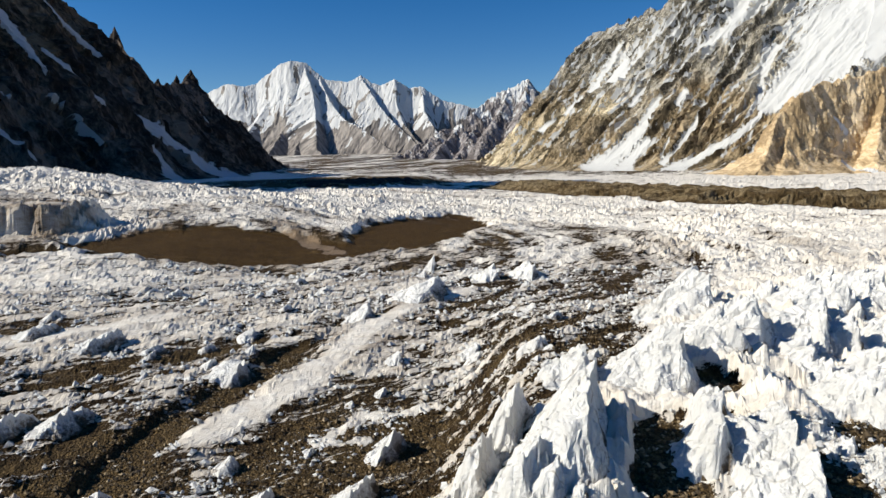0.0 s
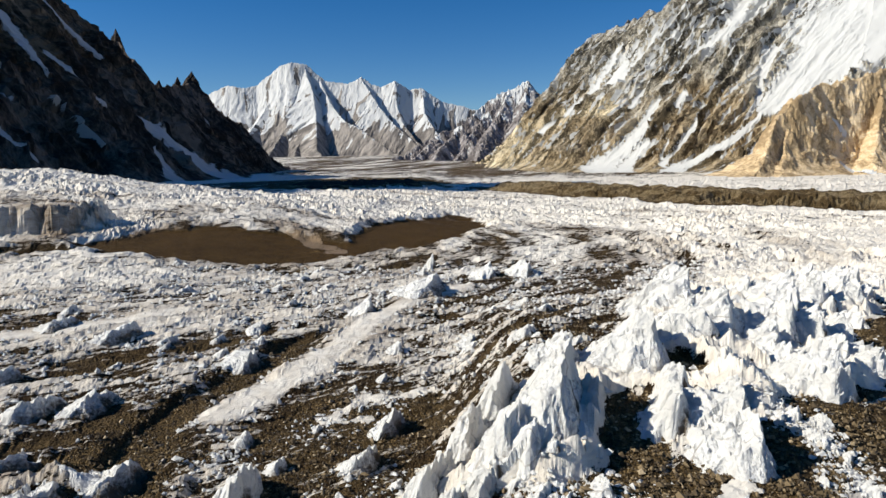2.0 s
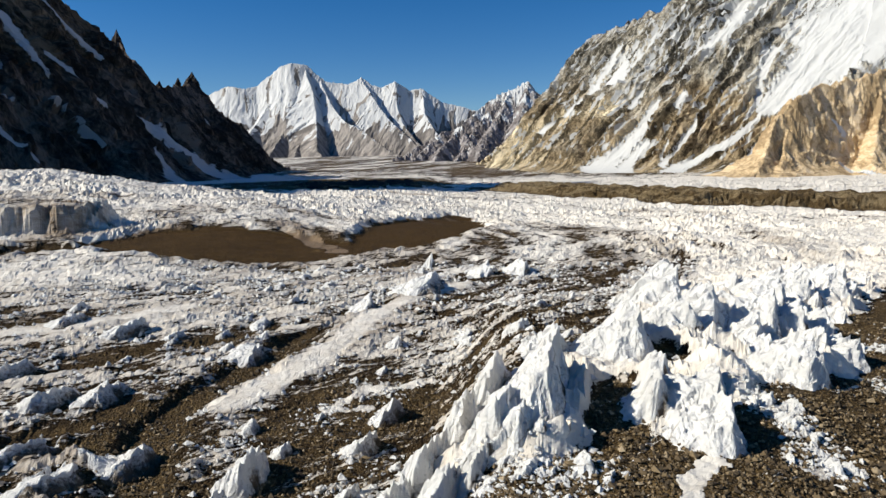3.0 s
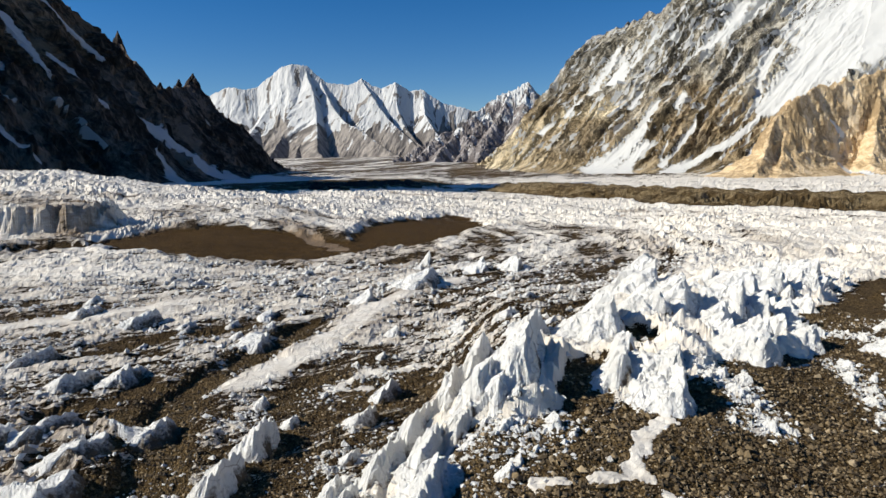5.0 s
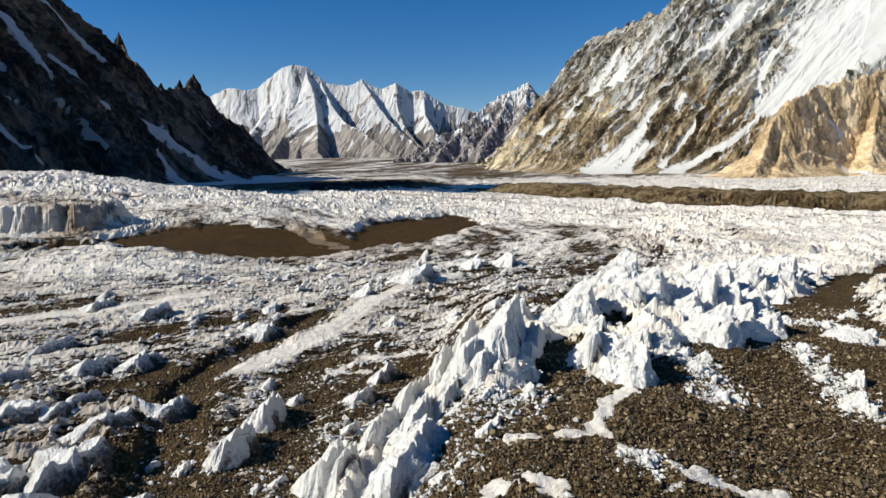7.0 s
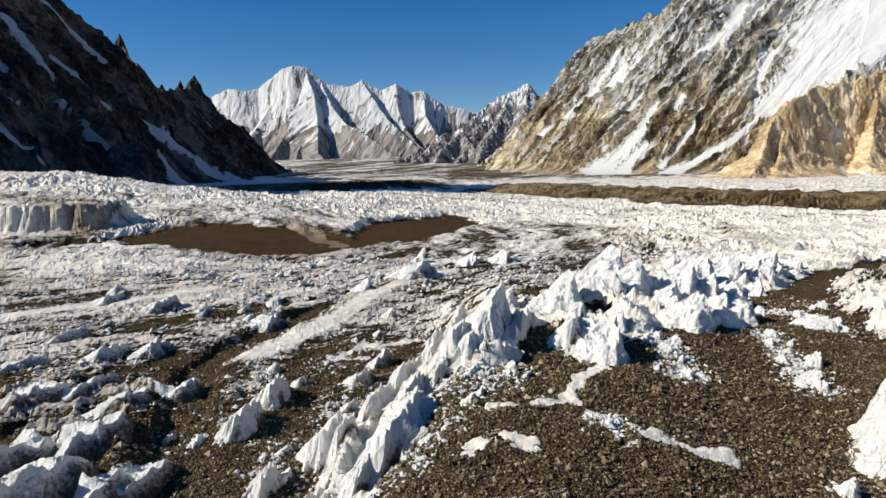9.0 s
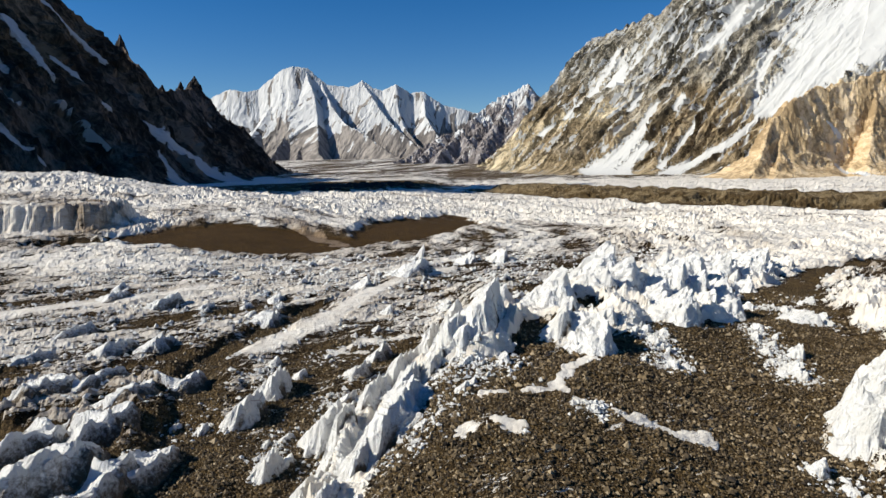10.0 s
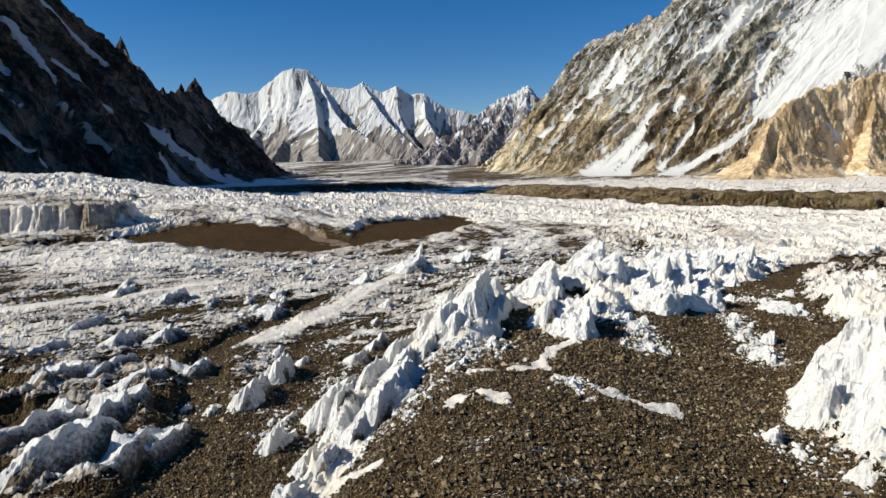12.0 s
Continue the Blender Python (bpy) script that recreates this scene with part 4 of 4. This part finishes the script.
def scatter(name, mat, P, size, flat, seed, attrs=False, label="", category="", sink=0.2, shapes=LUMPS):
    """Many small lumps joined into one mesh."""
    r = np.random.RandomState(seed)
    V, F, n0 = [], [], 0
    kind = r.randint(0, 12, len(P))
    for k in range(12):
        sel = np.where(kind == k)[0]
        if not len(sel):
            continue
        v, f = shapes[k]
        a = r.uniform(0, 6.283, len(sel))
        sc = size[sel, None] * r.uniform(0.7, 1.3, (len(sel), 2))
        x, y = v[None, :, 0] * sc[:, :1], v[None, :, 1] * sc[:, 1:]
        c, s_ = np.cos(a)[:, None], np.sin(a)[:, None]
        z = v[None, :, 2] * (size[sel] * flat * r.uniform(0.7, 1.3, len(sel)))[:, None] + (size[sel] * flat * (0.5 - sink))[:, None]
        w = np.stack([P[sel, 0, None] + c * x - s_ * y, P[sel, 1, None] + s_ * x + c * y, P[sel, 2, None] + z], -1)
        V.append(w.reshape(-1, 3))
        F.append((f[None] + (n0 + np.arange(len(sel)) * len(v))[:, None, None]).reshape(-1, 3))
        n0 += len(sel) * len(v)
    V, F = np.concatenate(V), np.concatenate(F)
    ex = (("grime_shade", np.repeat(r.uniform(0.0, 0.5, len(V) // 6), 6)),) if attrs else ()
    ob = new(name, raw_mesh(name, V, F, mat, ex, smooth=False))
    return tagged(ob, label, category, kind="stuff")


def throw(n, box, keep, seed, lean=1.0):
    """Points in a box, kept where keep(fields, debris) allows, with their ground height."""
    r = np.random.RandomState(seed)
    x = r.uniform(box[0], box[2], n)
    y = box[1] + (box[3] - box[1]) * r.uniform(0, 1, n) ** lean
    z, deb, gri = surface(x, y)
    ok = keep(x, y, deb, r.uniform(0, 1, n))
    return np.stack([x, y, z], 1)[ok], r


P, r = throw(330000, (-18, -22, 30, 46), lambda x, y, d, u: (d > 0.60) & (u < (0.16 + 0.84 * ss(34, 8, y)) * (0.12 + 0.88 * ss(-9, -1, y)) * ss(12, 8, np.abs(x - 1) - 0.85 * (y + 14) + 4 * (y < -8) * (y + 8))), 5, 1.0)
size = 0.042 + 0.10 * r.uniform(0, 1, len(P)) ** 3 + 0.12 * (r.uniform(0, 1, len(P)) > 0.985)
scatter("gravel", M_STONE, P, size * (1 + 0.015 * np.clip(P[:, 1], 0, 60)), 0.9, 6, sink=0.12, label="loose brown moraine gravel on the ice", category="gravel", shapes=SHARDS)
P, r = throw(400, (-13, -2, 18, 26), lambda x, y, d, u: d > 0.7, 8, 1.2)
for i, p in enumerate(P[:140]):
    v, f = LUMPS[i % 12]
    if i < 12:
        stone_mesh = raw_mesh("stone", v, f, M_STONE, smooth=False)
        LUMPS[i] = (v, f)
    ob = new("stone", stone_mesh if i < 12 else bpy.data.meshes["stone" if i % 12 == 0 else "stone.%03d" % (i % 12)])
    k = r.uniform(0.14, 0.36)
    ob.matrix_world = pose(p[0], p[1], p[2] + 0.12 * k, r.uniform(-20, 20), r.uniform(-20, 20), r.uniform(0, 360)) @ Matrix.Diagonal((k, k * r.uniform(0.6, 1), k * r.uniform(0.5, 0.8), 1))
    tagged(ob, "angular brown grey stone lying on moraine gravel", "stone", "stones on the gravel")
P, r = throw(120000, (-45, 2, 45, 80), lambda x, y, d, u: (d > 0.25) & (d < 0.62) & (u < 0.4), 12, 1.3)
size = 0.07 + 0.34 * r.uniform(0, 1, len(P)) ** 4
scatter("ice_rubble", M_ICE, P, size * (0.9 + P[:, 1] / 120), 0.8, 13, True, "broken grey white ice rubble on the glacier", "ice rubble", 0.3, SHARDS)
# crumbs of ice strewn over the gravel at the foot of the wall
r = np.random.RandomState(31)
HEAPS = [(0.55, p[0] + 0.5 * (q[0] - p[0]) * k, p[1] + 0.5 * (q[1] - p[1]) * k) for line in RUBBLE for p, q in zip(line[:-1], line[1:]) for k in (0, 1)]
HEAPS += [(1.0, -0.4, 17.8), (0.8, 1.2, 18.4), (0.9, 3.6, 17.4), (1.3, -12.3, 20.2), (0.9, -10.8, 26.4), (1.1, -7.2, 30.5), (1.1, -4.2, 34), (0.9, -7.6, 18.0), (1.0, -3.2, 24.5), (0.9, 0.6, 17.0), (0.9, 1.8, 17.6), (0.8, -0.6, 10.6), (0.6, -2.6, 17.2), (0.7, -3.4, 12.2), (0.9, 2.6, 16.8), (0.9, 1.4, 14.8), (0.8, 0.2, 12.2), (0.5, 6.6, 11.7), (0.6, -7.2, 15.4), (0.7, -4.6, 14.6), (0.8, -3.9, 18.6), (0.8, -5.6, 21.5), (1.4, 29.0, 36.5), (0.7, -4.2, 7.4), (0.6, -3.0, 4.8), (1.0, 14.6, 8.0), (1.0, 15.2, 6.0)]
C = np.concatenate([np.stack([hx + k * r.normal(0, 1, 230), hy + 1.1 * k * r.normal(0, 1, 230)], 1) for k, hx, hy in HEAPS])
P = np.concatenate([C, surface(C[:, 0], C[:, 1])[0][:, None]], 1)
scatter("ice_crumbs", M_ICE, P, 0.04 + 0.26 * r.uniform(0, 1, len(P)) ** 4, 0.7, 14, True, "white ice crumbs strewn over brown gravel", "ice rubble", 0.2, SHARDS)
for i, (k, hx, hy) in enumerate(HEAPS):
    for j in range(2):
        size = 0.2 + 0.4 * r.uniform(0, 1) ** 2
        ice_pinnacle(fin_mesh(2.4 * size, 1.6 * size, 1.1 * size, 1100 + 3 * i + j, 26, 18, 0.8), hx + 0.7 * k * r.normal(), hy + 0.7 * k * r.normal(), r.uniform(-130, -70), label="small jagged ice remnant on brown gravel")

# the many far pinnacles, joined
TEMPLATES = [fin_arrays(1.6, 1.2, 1.0, 1300 + k, 11, 8) for k in range(10)]


def far_pinnacles(P, size, seed):
    r = np.random.RandomState(seed)
    i = np.arange(88).reshape(8, 11)
    q = np.stack([i[:-1, :-1], i[:-1, 1:], i[1:, 1:], i[1:, :-1]], -1).reshape(-1, 4)
    V, F, G = [], [], []
    for k, p in enumerate(P):
        x, y, z, g = [a.ravel() * size[k] for a in TEMPLATES[k % 10]]
        a = math.radians(r.uniform(-130, -80))
        V.append(np.stack([p[0] + x * math.cos(a) - y * math.sin(a), p[1] + x * math.sin(a) + y * math.cos(a), p[2] + z * r.uniform(0.7, 1.4)], 1))
        F.append(q + 88 * k)
        G.append(g / size[k] * 0.6)
    ob = new("far_pinnacles", raw_mesh("far_pinnacles", np.concatenate(V), np.concatenate(F), M_ICE, (("grime_shade", np.concatenate(G)),)))
    return tagged(ob, "countless small white ice pinnacles across the glacier", "ice pinnacles", kind="stuff")


def spiky(x, y, d, u):
    lines = fbm(np.hypot(x + 60, y - 110) / 9, np.arctan2(y - 110, x + 60) * 3, 3, 151)
    keep = (zones(x, y)["white"] > 0.45) & (d < 0.35) & (fbm(x / 17, y / 24, 3, 79) > 0.1) & (u < 0.5 * np.clip(lines, 0, 1))
    return keep & (np.abs(x) < 20 + 0.85 * y) & ((y > 48) | (x < 14))


P, r = throw(9000, (-200, 40, 250, 330), spiky, 33, 1.5)
far_pinnacles(P, (0.4 + 0.9 * r.uniform(0, 1, len(P)) ** 2.5) * (0.75 + P[:, 1] / 400), 34)
